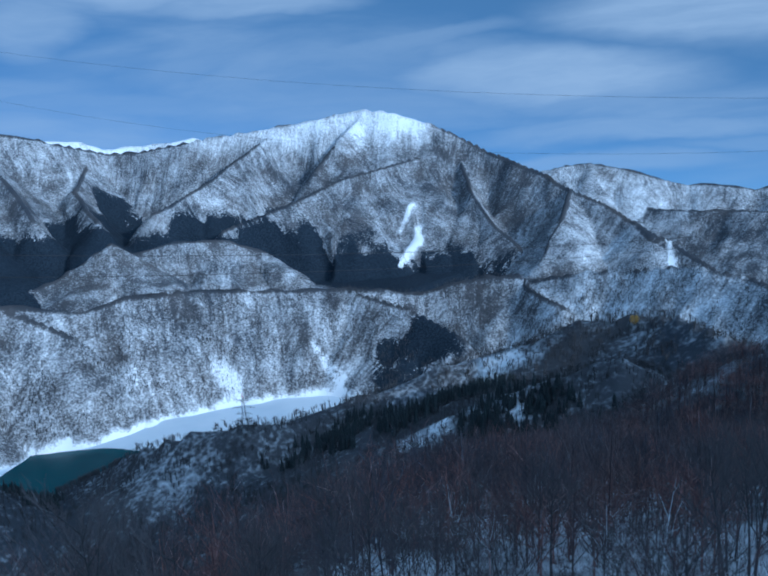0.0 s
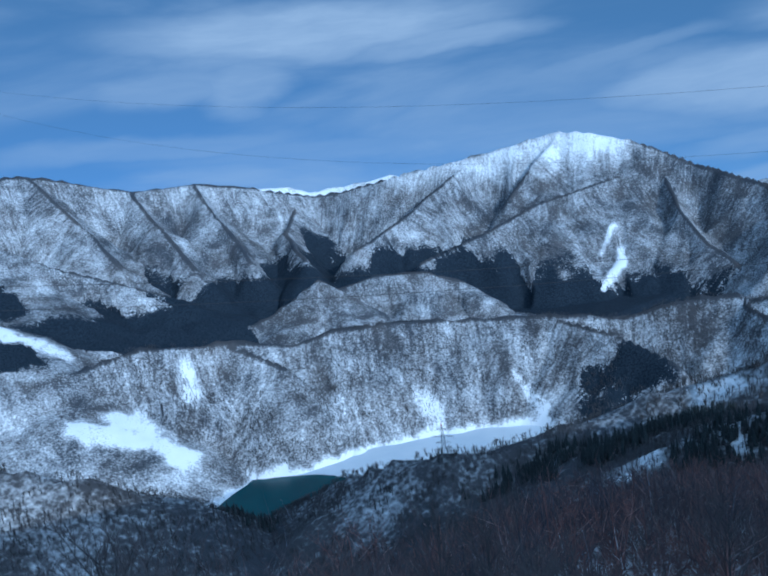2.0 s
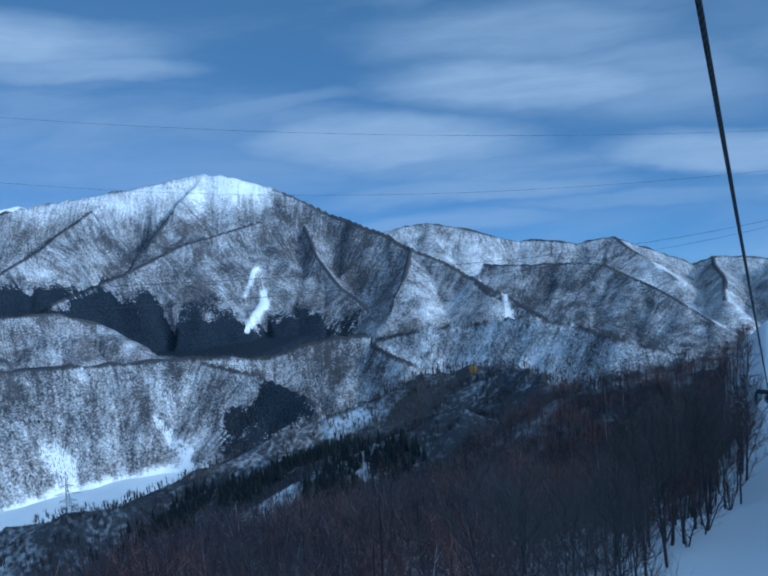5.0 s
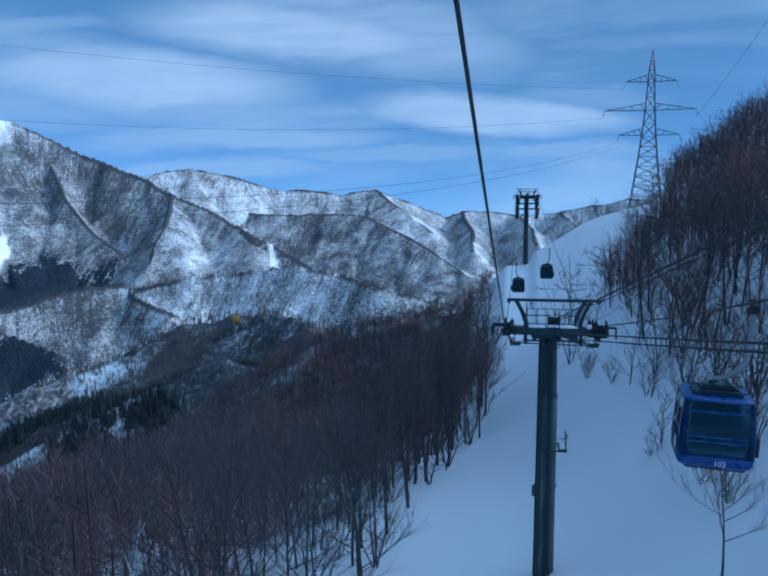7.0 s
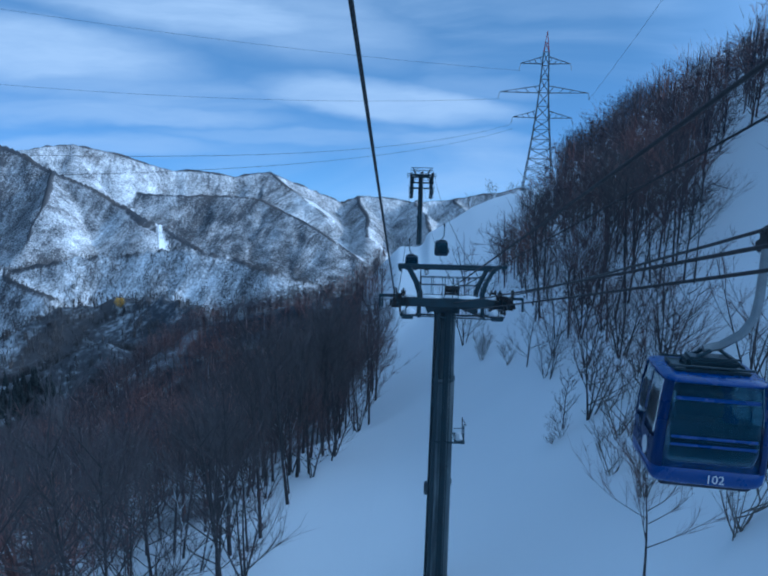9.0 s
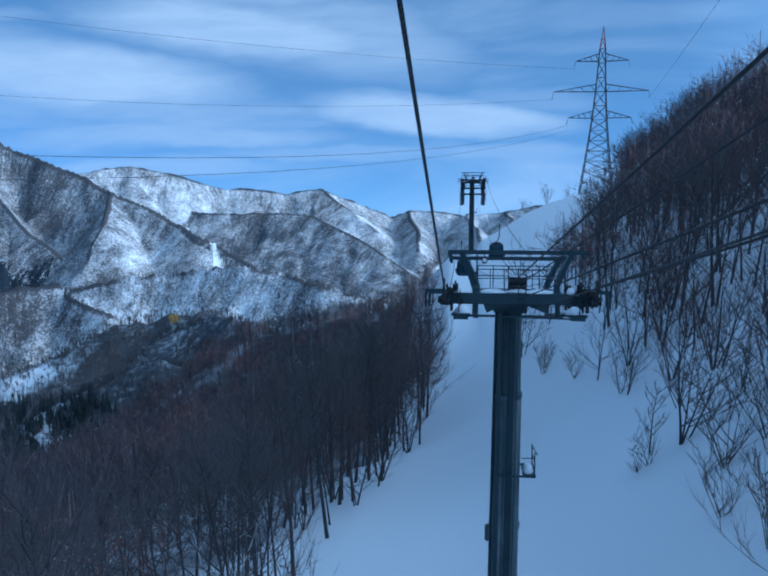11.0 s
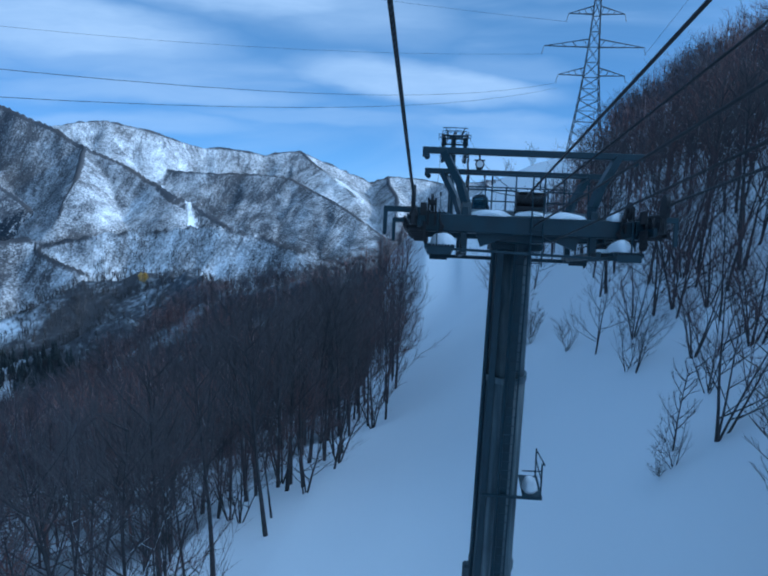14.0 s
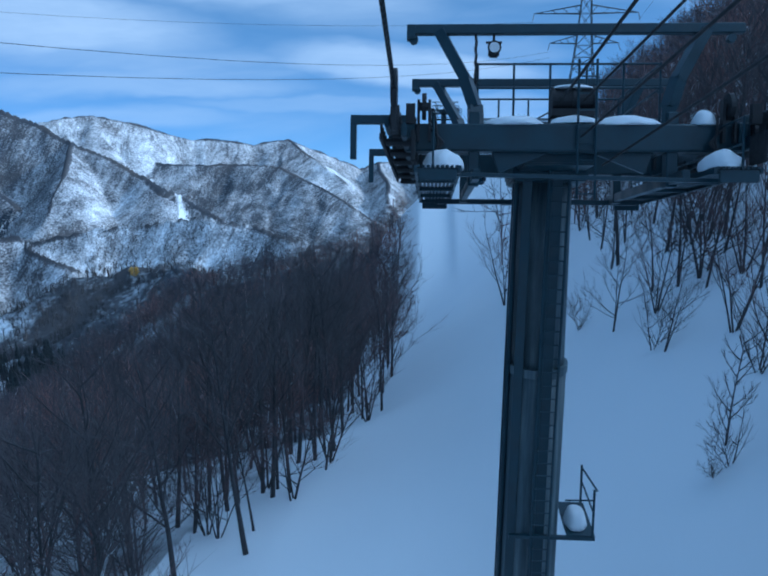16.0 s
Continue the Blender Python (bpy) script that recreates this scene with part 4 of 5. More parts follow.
def far_woods():
    """Forest on the two ridges across the gully and on the slope above the lake."""
    rs = np.random.RandomState(5)

    def scatter(n, a0, a1, r0, r1, keep, names):
        a, r = np.radians(rs.uniform(a0, a1, n)), np.sqrt(rs.uniform(r0 * r0, r1 * r1, n))
        x, y = np.sin(a) * r - 2.7, np.cos(a) * r - 66
        z, owner, _ = height(x, y)
        ids = [i + 1 for i, q in enumerate(RIDGES) if q[0] in names]
        cover = fbm(x, y, 90, 4, 2.7) + 0.5 * fbm(x, y, 25, 3, 9.2)
        if "own" in names:
            ids.append(0)
        brow = np.interp(y, CREST_Y, CREST_X) + 20
        ok = np.isin(owner, ids) & ((owner > 0) | (-x > brow)) & (cover > keep) & (z > LAKE_Z + 28)
        return x[ok], y[ok], z[ok]

    def rows(p, lo, hi, kinds):
        x, y, z = p
        return list(zip(x, y, z, rs.uniform(0, 6.28, len(x)), rs.uniform(lo, hi, len(x)), rs.randint(0, kinds, len(x))))

    mids = [small_tree(500 + i, 9, 7, 0, 0.62) for i in range(4)]
    p = scatter(23000, -86, -4, 180, 1060, -0.34, ("own", "near_ridge", "near_shelf", "left_hill"))
    merged("ridge_woods", rows(p, 0.7, 1.2, 4), mids, FAR_TWIG, "bare grey woods on the snowy ridge", "woods")
    cones = []
    for i in range(3):
        cone, rng = Spikes(), random.Random(700 + i)
        for k in range(5):
            z = 1.5 + k * 2.3
            w = 2.6 * (1 - k / 5.6) * rng.uniform(0.85, 1.15)
            cone.spike(Vector((rng.uniform(-.3, .3), rng.uniform(-.3, .3), z)), Vector((0, 0, z + 4.2)), w, 6)
        cones.append(cone)
    picks = []
    for x0, y0, wide, count in ((-520, 520, 75, 420), (-450, 600, 55, 220), (-600, 470, 45, 150), (-330, 500, 60, 260), (-250, 480, 50, 160), (-890, 300, 40, 60)):
        a, r = rs.uniform(0, 6.28, count), wide * np.sqrt(rs.uniform(0, 1, count))
        x, y = x0 + np.cos(a) * r, y0 + np.sin(a) * r * 0.8
        z, _, _ = height(x, y)
        keep = fbm(x, y, 40, 3, 4.9) > -0.25
        picks += rows((x[keep], y[keep], z[keep]), 0.7, 1.25, 3)
    merged("fir_woods", picks, cones, FIR, "dark fir trees on the shaded slope", "woods")
    tiny = [small_tree(600 + i, 12, 3, 0, 0.9) for i in range(4)]
    q = scatter(40000, -92, -5, 2150, 2820, -0.10, ("lake_hill", "lake_hill_east", "lake_spur_a", "lake_spur_b", "lake_spur_c", "lake_spur_d"))
    merged("lakeside_woods", rows(q, 0.7, 1.2, 4), tiny, FAR_TWIG, "bare grey woods on the steep lakeside slope", "woods")


far_woods()

# ---- ropes and wires ----


def strand(name, pts, r, mat, label, category, parent=None):
    cu = bpy.data.curves.new(name, "CURVE")
    cu.dimensions = "3D"
    cu.bevel_depth, cu.bevel_resolution = r, 2
    sp = cu.splines.new("POLY")
    sp.points.add(len(pts) - 1)
    for p, q in zip(sp.points, pts):
        p.co = (*q, 1)
    cu.materials.append(mat)
    ob = new(name, cu)
    if parent:
        ob.parent = parent
        return ob
    return tagged(ob, label, category)


def sagged(a, b, sag, n=28):
    a, b = Vector(a), Vector(b)
    return [a.lerp(b, i / n) - Vector((0, 0, 4 * sag * (i / n) * (1 - i / n))) for i in range(n + 1)]


HEAD_TILT = -13.0
TOWER2 = (0.7, 172.0)
for side, label in ((-1, "dark steel haul rope running down to the tower"), (1, "dark steel haul rope returning up the slope")):
    x = 3.17 * side
    up_end = sagged((x + (4.5 if side > 0 else -0.95), -200, 73.0), (x, -3.4, 0.12), 5.0 if side > 0 else 0.4, 60)
    over = [(x, v, -0.83 - 0.235 * v - 0.012 * v * v) for v in (-2.4, -1.2, 0, 1.2, 2.4, 3.6, 4.8)]
    down = sagged((x, 5.4, -2.45), (x + 0.7, 169.0, -5.3), 5.0 if side < 0 else 2.3, 40)
    strand("haul_rope", up_end + over + down, 0.036, ROPE, label, "rope")

# control cables from the head of the tower up the slope: x, z at the head and far up
for k, (x0, z0, x1, z1) in enumerate(((-0.19, -0.39, 0.75, 16.6), (0.22, -0.39, 5.4, 18.9), (0.13, -1.12, 0.95, 14.6), (0.71, -1.52, 1.1, 14.6))):
    strand("control_cable", sagged((x0, -0.5, z0), (x1, -60, z1), 0.1), 0.022 if k else 0.026, RUBBER,
           "black control cable slung from the tower head", "cable")
strand("control_cable", sagged((0.2, 0.8, -0.4), (0.9, 170, -4.2), 4.0), 0.02, RUBBER, "black control cable slung between two towers", "cable")

# ---- lift towers ----


def wheel_train(parent, x, inner):
    """Sheaves on their beams along the rope, with the walkway beside them."""
    part("sheave_frame", box((0.10, 7.6, 0.22), (x - 0.16 * inner, 1.1, -0.30), bevel=0.02), GREEN_STEEL, parent)
    for i in range(12):
        v = -2.45 + i * 0.643
        bm = bar((x - 0.07, v, -0.10), (x + 0.07, v, -0.10), 0.25, 18)
        add_bar(bm, (x - 0.10, v, -0.10), (x + 0.10, v, -0.10), 0.09, 10)
        part("sheave", bm, RUBBER, parent)
    for i in range(6):
        v = -2.13 + i * 1.286
        part("rocker", box((0.08, 0.95, 0.16), (x + 0.13 * inner, v, -0.16), bevel=0.02), GREEN_STEEL, parent)
    for v in (-2.9, 5.1):
        bm = bar((x - 0.05, v, 0.34), (x + 0.05, v, 0.34), 0.30, 16)
        add_box(bm, (0.06, 0.10, 0.7), (x, v, 0.0))
        part("guide_wheel", bm, RUBBER, parent)
    # rope catcher: teeth on the outer cheek
    bm = box((0.05, 7.0, 0.10), (x + 0.24 * inner, 1.1, -0.36))
    for i in range(17):
        add_box(bm, (0.04, 0.12, 0.20), (x + 0.24 * inner, -2.2 + i * 0.41, -0.22), (18, 0, 0))
    part("rope_catcher", bm, RUBBER, parent)
    # service walkway inside the train
    xi = x - 0.72 * inner
    deck = bmesh.new()
    for s in (-0.37, 0.37):
        add_box(deck, (0.05, 7.0, 0.10), (xi + s, 1.1, -0.89))
    for v in (-2.3, -0.6, 1.1, 2.8, 4.5):
        add_box(deck, (0.80, 0.06, 0.08), (xi, v, -0.91))
    part("walkway", deck, GREEN_STEEL, parent, "narrow grating walkway")
    for i in range(9):
        part("slat", box((0.05, 7.0, 0.04), (xi - 0.32 + i * 0.08, 1.1, -0.85)), GREEN_STEEL, parent)
    for v in (-2.42, 4.62):
        part("end_plate", box((0.64, 0.05, 0.20), (xi, v, -1.00), bevel=0.015), GREEN_STEEL, parent)
    for i in range(6):
        v = -2.13 + i * 1.286
        bm = box((0.07, 0.62, 0.52), (x - 0.30 * inner, v, -0.50), bevel=0.02)
        add_bar(bm, (x - 0.34 * inner, v, -0.42), (x + 0.16 * inner, v, -0.42), 0.07, 8)
        add_box(bm, (0.16, 0.14, 0.34), (x - 0.24 * inner, v + 0.3, 0.12))
        part("sheave_bracket", bm, RUBBER, parent, "dark greasy bracket")
    rail = bmesh.new()
    for v in (-2.35, -0.6, 1.1, 2.8, 4.5):
        add_bar(rail, (xi + 0.40 * inner * 0.2, v, -0.9), (xi + 0.40 * inner * 0.2, v, -0.02), 0.022, 6)
    for w in (-0.45, -0.02):
        add_bar(rail, (xi + 0.08 * inner, -2.35, w), (xi + 0.08 * inner, 4.5, w), 0.02, 6)
    part("handrail", rail, GREEN_STEEL, parent)


def snow_cap(parent, at, size, seed):
    bm = bmesh.new()
    bmesh.ops.create_icosphere(bm, subdivisions=3, radius=1)
    for v in bm.verts:
        n = noise.noise(v.co * 1.7 + Vector((seed, 0, 0))) * 0.14
        v.co *= 1 + n
        if v.co.z < 0:
            v.co.z *= 0.08
        v.co = Vector((v.co.x * size[0], v.co.y * size[1], v.co.z * size[2]))
    bmesh.ops.translate(bm, verts=bm.verts, vec=at)
    return part("snow_cap", bm, SNOW, parent, "rounded cap of settled snow", True)


def lift_tower(m, tilt, tall):
    base = empty("lift_tower", m, "dark green steel lift tower with snow on its arms", "lift tower", "towers of the lift line")

    # pole of two flanged lengths, standing in the snow
    PX, PY = -0.16, 0.7
    pole = part("pole", bar((PX, PY - 0.4, -tall), (PX, PY, -6.0), 0.72, 28, 0.66), POLE_STEEL, base, "streaked weathered green steel", True)
    part("upper_pole", bar((PX, PY, -6.05), (PX, PY + 0.25, -1.2), 0.61, 28, 0.56), POLE_STEEL, pole, "", True)
    for z, r in ((-6.05, 0.69), (-12.8, 0.76)):
        bm = bar((PX, PY, z - 0.1), (PX, PY, z + 0.1), r, 28)
        part("flange", bm, POLE_STEEL, pole)
    # ladders and cable pipes up the pole
    for x, y in ((PX + 0.14, PY - 0.72),):
        bm = bmesh.new()
        for s in (-0.2, 0.2):
            add_bar(bm, (x + s, y - 0.52, -tall), (x + s, y - 0.05, -1.0), 0.03, 6)
        for i in range(64):
            f = i * 0.3 / (tall - 1) * 1.27
            add_bar(bm, (x - 0.2, y - 0.05 - 0.37 * f, -1.1 - i * 0.3), (x + 0.2, y - 0.05 - 0.37 * f, -1.1 - i * 0.3), 0.016, 5)
        part("ladder", bm, GREEN_STEEL, pole)
    for x, y, r in ((-0.72, -0.20, 0.055), (-0.76, 0.02, 0.035), (-0.02, -0.76, 0.05)):
        part("cable_pipe", bar((PX + x, PY + y - 0.4, -tall), (PX + x * 0.86, PY + y * 0.9, -1.2), r, 8), GREEN_STEEL, pole)
    # flat strips added to give the pole its dark upright bands
    for x, y, w in ((-0.50, -0.50, 0.20), (0.14, -0.64, 0.26)):
        part("dark_strip", beam((PX + x, PY + y - 0.42, -tall), (PX + x * 0.86, PY + y * 0.86, -1.2), w, 0.10), GREEN_STEEL, pole, "flat dark strip along the pole")
    part("junction_box", box((0.30, 0.36, 0.8), (PX - 0.80, PY - 0.2, -13.2), bevel=0.05), POLE_STEEL, pole)
    # small rescue platform half way up
    bm = bmesh.new()
    add_box(bm, (1.9, 0.08, 0.08), (0.25, PY - 0.95, -9.80))
    add_box(bm, (1.9, 0.08, 0.08), (0.25, PY + 0.45, -9.80))
    add_box(bm, (0.62, 1.4, 0.05), (0.90, PY - 0.25, -9.77))
    platform = part("rescue_platform", bm, GREEN_STEEL, base)
    bm = bmesh.new()
    y0, y1 = PY - 0.95, PY + 0.45
    for x, y, top in ((1.15, y0, -8.60), (1.15, y1, -8.75)):
        add_bar(bm, (x, y, -9.75), (x - 0.03, y, top), 0.028, 6)
    for a, b in (((1.15, y0, -9.20), (1.15, y1, -9.20)), ((1.12, y0, -8.85), (0.5, y0, -8.87)), ((1.15, y0, -8.60), (1.28, y0 + 0.4, -8.85)), ((1.28, y0 + 0.4, -8.85), (1.15, y1, -8.85))):
        add_bar(bm, a, b, 0.022, 6)
    part("guard_rail", bm, GREEN_STEEL, platform)
    snow_cap(platform, (0.86, PY - 0.40, -9.75), (0.25, 0.40, 0.42), 2.0)
    # head: two crossarms, tilted with the rope
    FRONT, REAR = -1.0, 3.0

    def on_head(name, bm, mat=GREEN_STEEL, label="", smooth=False):
        ob = part(name, bm, mat, base, label, smooth)
        ob.matrix_local = pose(0, 0, -1.05, tilt)
        return ob
    head = on_head("crossarm", beam((-3.05, FRONT, -0.18), (3.05, FRONT, -0.18), 0.42, 0.50))
    on_head("crossarm", beam((-3.05, REAR, -0.16), (3.05, REAR, -0.16), 0.42, 0.46))
    on_head("saddle", box((1.35, 3.6, 0.40), (PX, 1.0, -0.42), bevel=0.04))
    on_head("saddle", box((1.5, 1.5, 0.30), (PX, 1.0, -0.66), bevel=0.04))
    for s in (-1, 1):
        on_head("gusset", box((0.95, 0.10, 0.45), (s * 0.95, FRONT, -0.42), (0, s * 22, 0)))
        for v, lift_v, w in ((FRONT + 0.02, -0.69, 0.20), (REAR, 3.60, 0.18)):
            # each strut stands up from the arm and bends outwards to its lifting beam
            bm, foot = bmesh.new(), Vector((s * 1.74, v, -0.1))
            knee, mid, head_at = Vector((s * 1.76, v + (lift_v - v) * 0.25, 0.42)), Vector((s * 1.94, v + (lift_v - v) * 0.55, 0.95)), Vector((s * 2.42, lift_v, 1.84))
            for p, q in ((foot, knee), (knee, mid), (mid, head_at)):
                d = q - p
                m = Matrix.Translation((p + q) / 2) @ d.to_track_quat("Z", "Y").to_matrix().to_4x4() @ Matrix.Diagonal((0.25, w, d.length * 1.06, 1))
                bmesh.ops.create_cube(bm, size=1, matrix=m)
            on_head("strut", bm)
            on_head("post", beam((s * 1.78, v, -1.05), (s * 1.78, v, 0.3), w, 0.30))
        on_head("side_beam", beam((s * 1.78, -1.9, -0.92), (s * 1.78, 3.6, -0.92), 0.14, 0.18))
        # outer hooks that catch the rope
        for v in (FRONT - 0.1, REAR + 0.2):
            bm = beam((s * 3.0, v, 0.15), (s * 4.05, v, 0.15), 0.14, 0.16)
            add_box(bm, (0.11, 0.12, 0.75), (s * 4.0, v, -0.20))
            on_head("rope_hook", bm)
    for v in (-0.69, 3.60):
        bm = beam((-3.05, v, 1.90), (3.15, v, 1.90), 0.17, 0.18)
        add_box(bm, (0.16, 0.22, 0.24), (-2.97, v, 1.84))
        add_bar(bm, (-2.92, v - 0.05, 1.72), (-2.92, v + 0.05, 1.72), 0.085, 10)
        add_bar(bm, (2.92, v - 0.05, 1.72), (2.92, v + 0.05, 1.72), 0.085, 10)
        on_head("lifting_beam", bm)
    bm = bmesh.new()
    for v in (-0.55, 2.6):
        for w in (0.85, 1.30):
            add_bar(bm, (-1.7, v, w), (1.7, v, w), 0.022, 6)
        for i in range(6):
            add_bar(bm, (-1.7 + i * 0.68, v, 0.2), (-1.7 + i * 0.68, v, 1.32), 0.024, 6)
    for x in (-1.7, 1.7):
        for w in (0.85, 1.30):
            add_bar(bm, (x, -0.55, w), (x, 2.6, w), 0.022, 6)
    on_head("catwalk_rail", bm)
    bm = bmesh.new()
    for i in range(10):
        add_box(bm, (3.5, 0.06, 0.04), (0, -0.5 + i * 0.33, 0.27))
    on_head("catwalk", bm, GALV)
    bm = bar((-0.30, -0.7, 0.60), (0.42, -0.7, 0.60), 0.19, 20)
    for x in (-0.32, 0.06, 0.44):
        add_bar(bm, (x - 0.025, -0.7, 0.60), (x + 0.025, -0.7, 0.60), 0.23, 20)
    add_box(bm, (0.8, 0.4, 0.12), (0.05, -0.7, 0.34))
    on_head("cable_drum", bm, RUBBER, "drum housing under snow")
    for x in (0.06,):
        bm = bmesh.new()
        for i in range(2):
            add_bar(bm, (x + i * 0.32, -1.28, -1.3), (x + i * 0.32, -1.28, 1.2), 0.024, 6)
        for i in range(8):
            add_bar(bm, (x, -1.28, -1.2 + i * 0.3), (x + 0.32, -1.28, -1.2 + i * 0.3), 0.014, 5)
        on_head("head_ladder", bm)
    # floodlight and chain hung from the near lifting beam
    bm = box((0.20, 0.20, 0.26), (-1.42, -0.69, 1.52), (8, 0, 0), bevel=0.03)
    add_bar(bm, (-1.42, -0.69, 1.82), (-1.42, -0.69, 1.64), 0.025, 8)
    add_bar(bm, (-1.42, -0.86, 1.53), (-1.42, -0.78, 1.53), 0.13, 16, 0.10)
    add_box(bm, (0.30, 0.03, 0.04), (-1.42, -0.70, 1.66))
    lamp = on_head("floodlight", bm, RUBBER, "small dark floodlight with a pale lens")
    part("lens", bar((-1.42, -0.875, 1.53), (-1.42, -0.855, 1.53), 0.095, 16), WHITE_PAINT, lamp)
    bm = bmesh.new()
    for i in range(8):
        add_bar(bm, (-1.76 + 0.02 * (i % 2), -0.69, 1.82 - i * 0.12), (-1.75, -0.68, 1.71 - i * 0.12), 0.028, 6)
    on_head("chain", bm, RUBBER)
    on_head("lower_beam", beam((-2.3, -1.9, -0.93), (2.3, -1.9, -1.02), 0.09, 0.07))
    on_head("lower_beam", beam((-2.4, 3.4, -1.0), (2.4, 3.4, -1.0), 0.12, 0.12))
    for s in (-1, 1):
        holder = on_head("sheave_support", beam((s * 2.97, FRONT - 0.3, -0.12), (s * 2.97, REAR + 0.3, -0.12), 0.22, 0.40))
        wheel_train(holder, s * 3.17, s)
        # rope guide wheels that stand above the arm, with their hoses
        for v in (FRONT - 0.25, REAR - 0.2):
            bm = bar((s * 2.66, v, 0.36), (s * 2.74, v, 0.36), 0.24, 18)
            add_bar(bm, (s * 2.62, v, 0.36), (s * 2.78, v, 0.36), 0.08, 10)
            add_box(bm, (0.05, 0.16, 0.75), (s * 2.60, v, 0.10))
            add_box(bm, (0.05, 0.16, 0.75), (s * 2.80, v, 0.10))
            part("guide_wheel", bm, RUBBER, holder)
        for k in range(3):
            bm = bmesh.new()
            pts = [(s * (2.5 + 0.06 * k), FRONT - 0.30, 0.2 - 0.1 * k), (s * (2.44 - 0.05 * k), FRONT - 0.36, -0.3), (s * (2.55 + 0.05 * k), FRONT - 0.42, -0.72), (s * (2.75 + 0.05 * k), FRONT - 0.5, -0.9)]
            for p, q in zip(pts[:-1], pts[1:]):
                add_bar(bm, p, q, 0.02, 6)
            part("hose", bm, RUBBER, holder)
        snow_cap(holder, (s * 2.36, -1.85, -0.84), (0.36, 0.5, 0.36), 3.0 * s)
        snow_cap(holder, (s * 2.45, 0.6, -0.84), (0.34, 0.8, 0.20), 5.0 * s)
    for x, wx in ((-1.05, 0.6), (1.0, 0.62)):
        snow_cap(head, (x, FRONT + 0.1, 0.06), (wx, 0.42, 0.20), x)
    snow_cap(head, (0.05, -0.72, 0.80), (0.40, 0.2, 0.07), 9.0)
    snow_cap(head, (0.05, -0.95, 0.10), (0.45, 0.25, 0.16), 10.0)
    snow_cap(head, (-2.5, REAR, 0.06), (0.5, 0.4, 0.3), 11.0)
    snow_cap(head, (2.35, FRONT, 0.06), (0.22, 0.3, 0.28), 12.0)
    return base


tower = lift_tower(pose(0, 0, 0), HEAD_TILT, 21.0)
z2 = -5.4
other = copy_thing(tower, pose(TOWER2[0], TOWER2[1], z2))
tagged(other, "dark green lift tower on the snowy crest")
# the far tower carries a second, lower set of sheaves
for s in (-1, 1):
    for z, label in ((-1.6, "upper"), (-4.6, "lower")):
        bm = bmesh.new()
        for i in range(9):
            f = i / 8
            v, w = -2.6 + 6.8 * f, z - 3.4 * f
            add_bar(bm, (s * 2.95 - 0.16, v, w), (s * 2.95 + 0.16, v, w), 0.32, 12)
            add_box(bm, (0.5, 0.7, 0.16), (s * 2.75, v, w + 0.1), (-26, 0, 0))
        for k in (-0.45, 0.45):
            add_bar(bm, (s * 2.75 + k, -2.8, z + 0.2), (s * 2.75 + k, 4.4, z - 3.4), 0.09, 6)
        part("sheave_train", bm, GREEN_STEEL, other, label + " train of sheaves")
    bm = bmesh.new()
    for v, w in ((-2.4, -1.4), (0.8, -3.0), (3.8, -4.6)):
        add_box(bm, (0.16, 0.2, 3.6), (s * 2.4, v, w - 1.5))
        add_bar(bm, (s * 3.5, v, w - 3.4), (s * 3.5, v, w - 2.0), 0.05, 6)
        add_box(bm, (1.3, 0.2, 0.16), (s * 2.9, v, w - 3.3))
    add_bar(bm, (s * 3.5, -2.4, -3.4), (s * 3.5, 3.8, -6.6), 0.05, 6)
    part("hanger_frame", bm, GREEN_STEEL, other)
    part("work_platform", box((1.3, 2.6, 0.14), (s * 2.7, -1.2, -3.0), (-20, 0, 0), bevel=0.03), GREEN_STEEL, other)
for v, z in ((-1.6, -3.1), (2.4, -5.0)):
    part("lower_crossarm", beam((-3.4, v, z), (3.4, v, z), 0.36, 0.42), GREEN_STEEL, other)

# ---- lift cabins ----


def rounded(w, d, h, levels, power=4.0, n=28):
    """Rings of a rounded box with a belly: a list of rings, bottom to top."""
    rings = []
    for z, s in levels:
        ring = []
        for i in range(n):
            a = 2 * math.pi * i / n
            c, q = math.cos(a), math.sin(a)
            k = (abs(c) ** power + abs(q) ** power) ** (-1 / power)
            ring.append((c * k * w / 2 * s, q * k * d / 2 * s, z * h))
        rings.append(ring)
    return rings


def skin(rings, cap=True):
    bm = bmesh.new()
    vs = [[bm.verts.new(p) for p in r] for r in rings]
    n = len(rings[0])
    for a, b in zip(vs[:-1], vs[1:]):
        for i in range(n):
            bm.faces.new((a[i], a[(i + 1) % n], b[(i + 1) % n], b[i]))
    if cap:
        bm.faces.new(list(reversed(vs[0])))
        bm.faces.new(vs[-1])
    return bm


def pane_patch(w, d, h, levels, s0, i0, i1, n=28, power=4.0, off=1.006):
    """A window: the part of the shell between two levels and two points of its ring, a little proud."""
    rings = rounded(w * off, d * off, h, levels, power, n)
    bm = bmesh.new()
    vs = [[bm.verts.new(r[i % n]) for i in range(i0, i1 + 1)] for r in rings]
    for a, b in zip(vs[:-1], vs[1:]):
        for i in range(len(a) - 1):
            bm.faces.new((a[i], a[i + 1], b[i + 1], b[i]))
    bmesh.ops.solidify(bm, geom=bm.faces, thickness=0.02)
    return bm


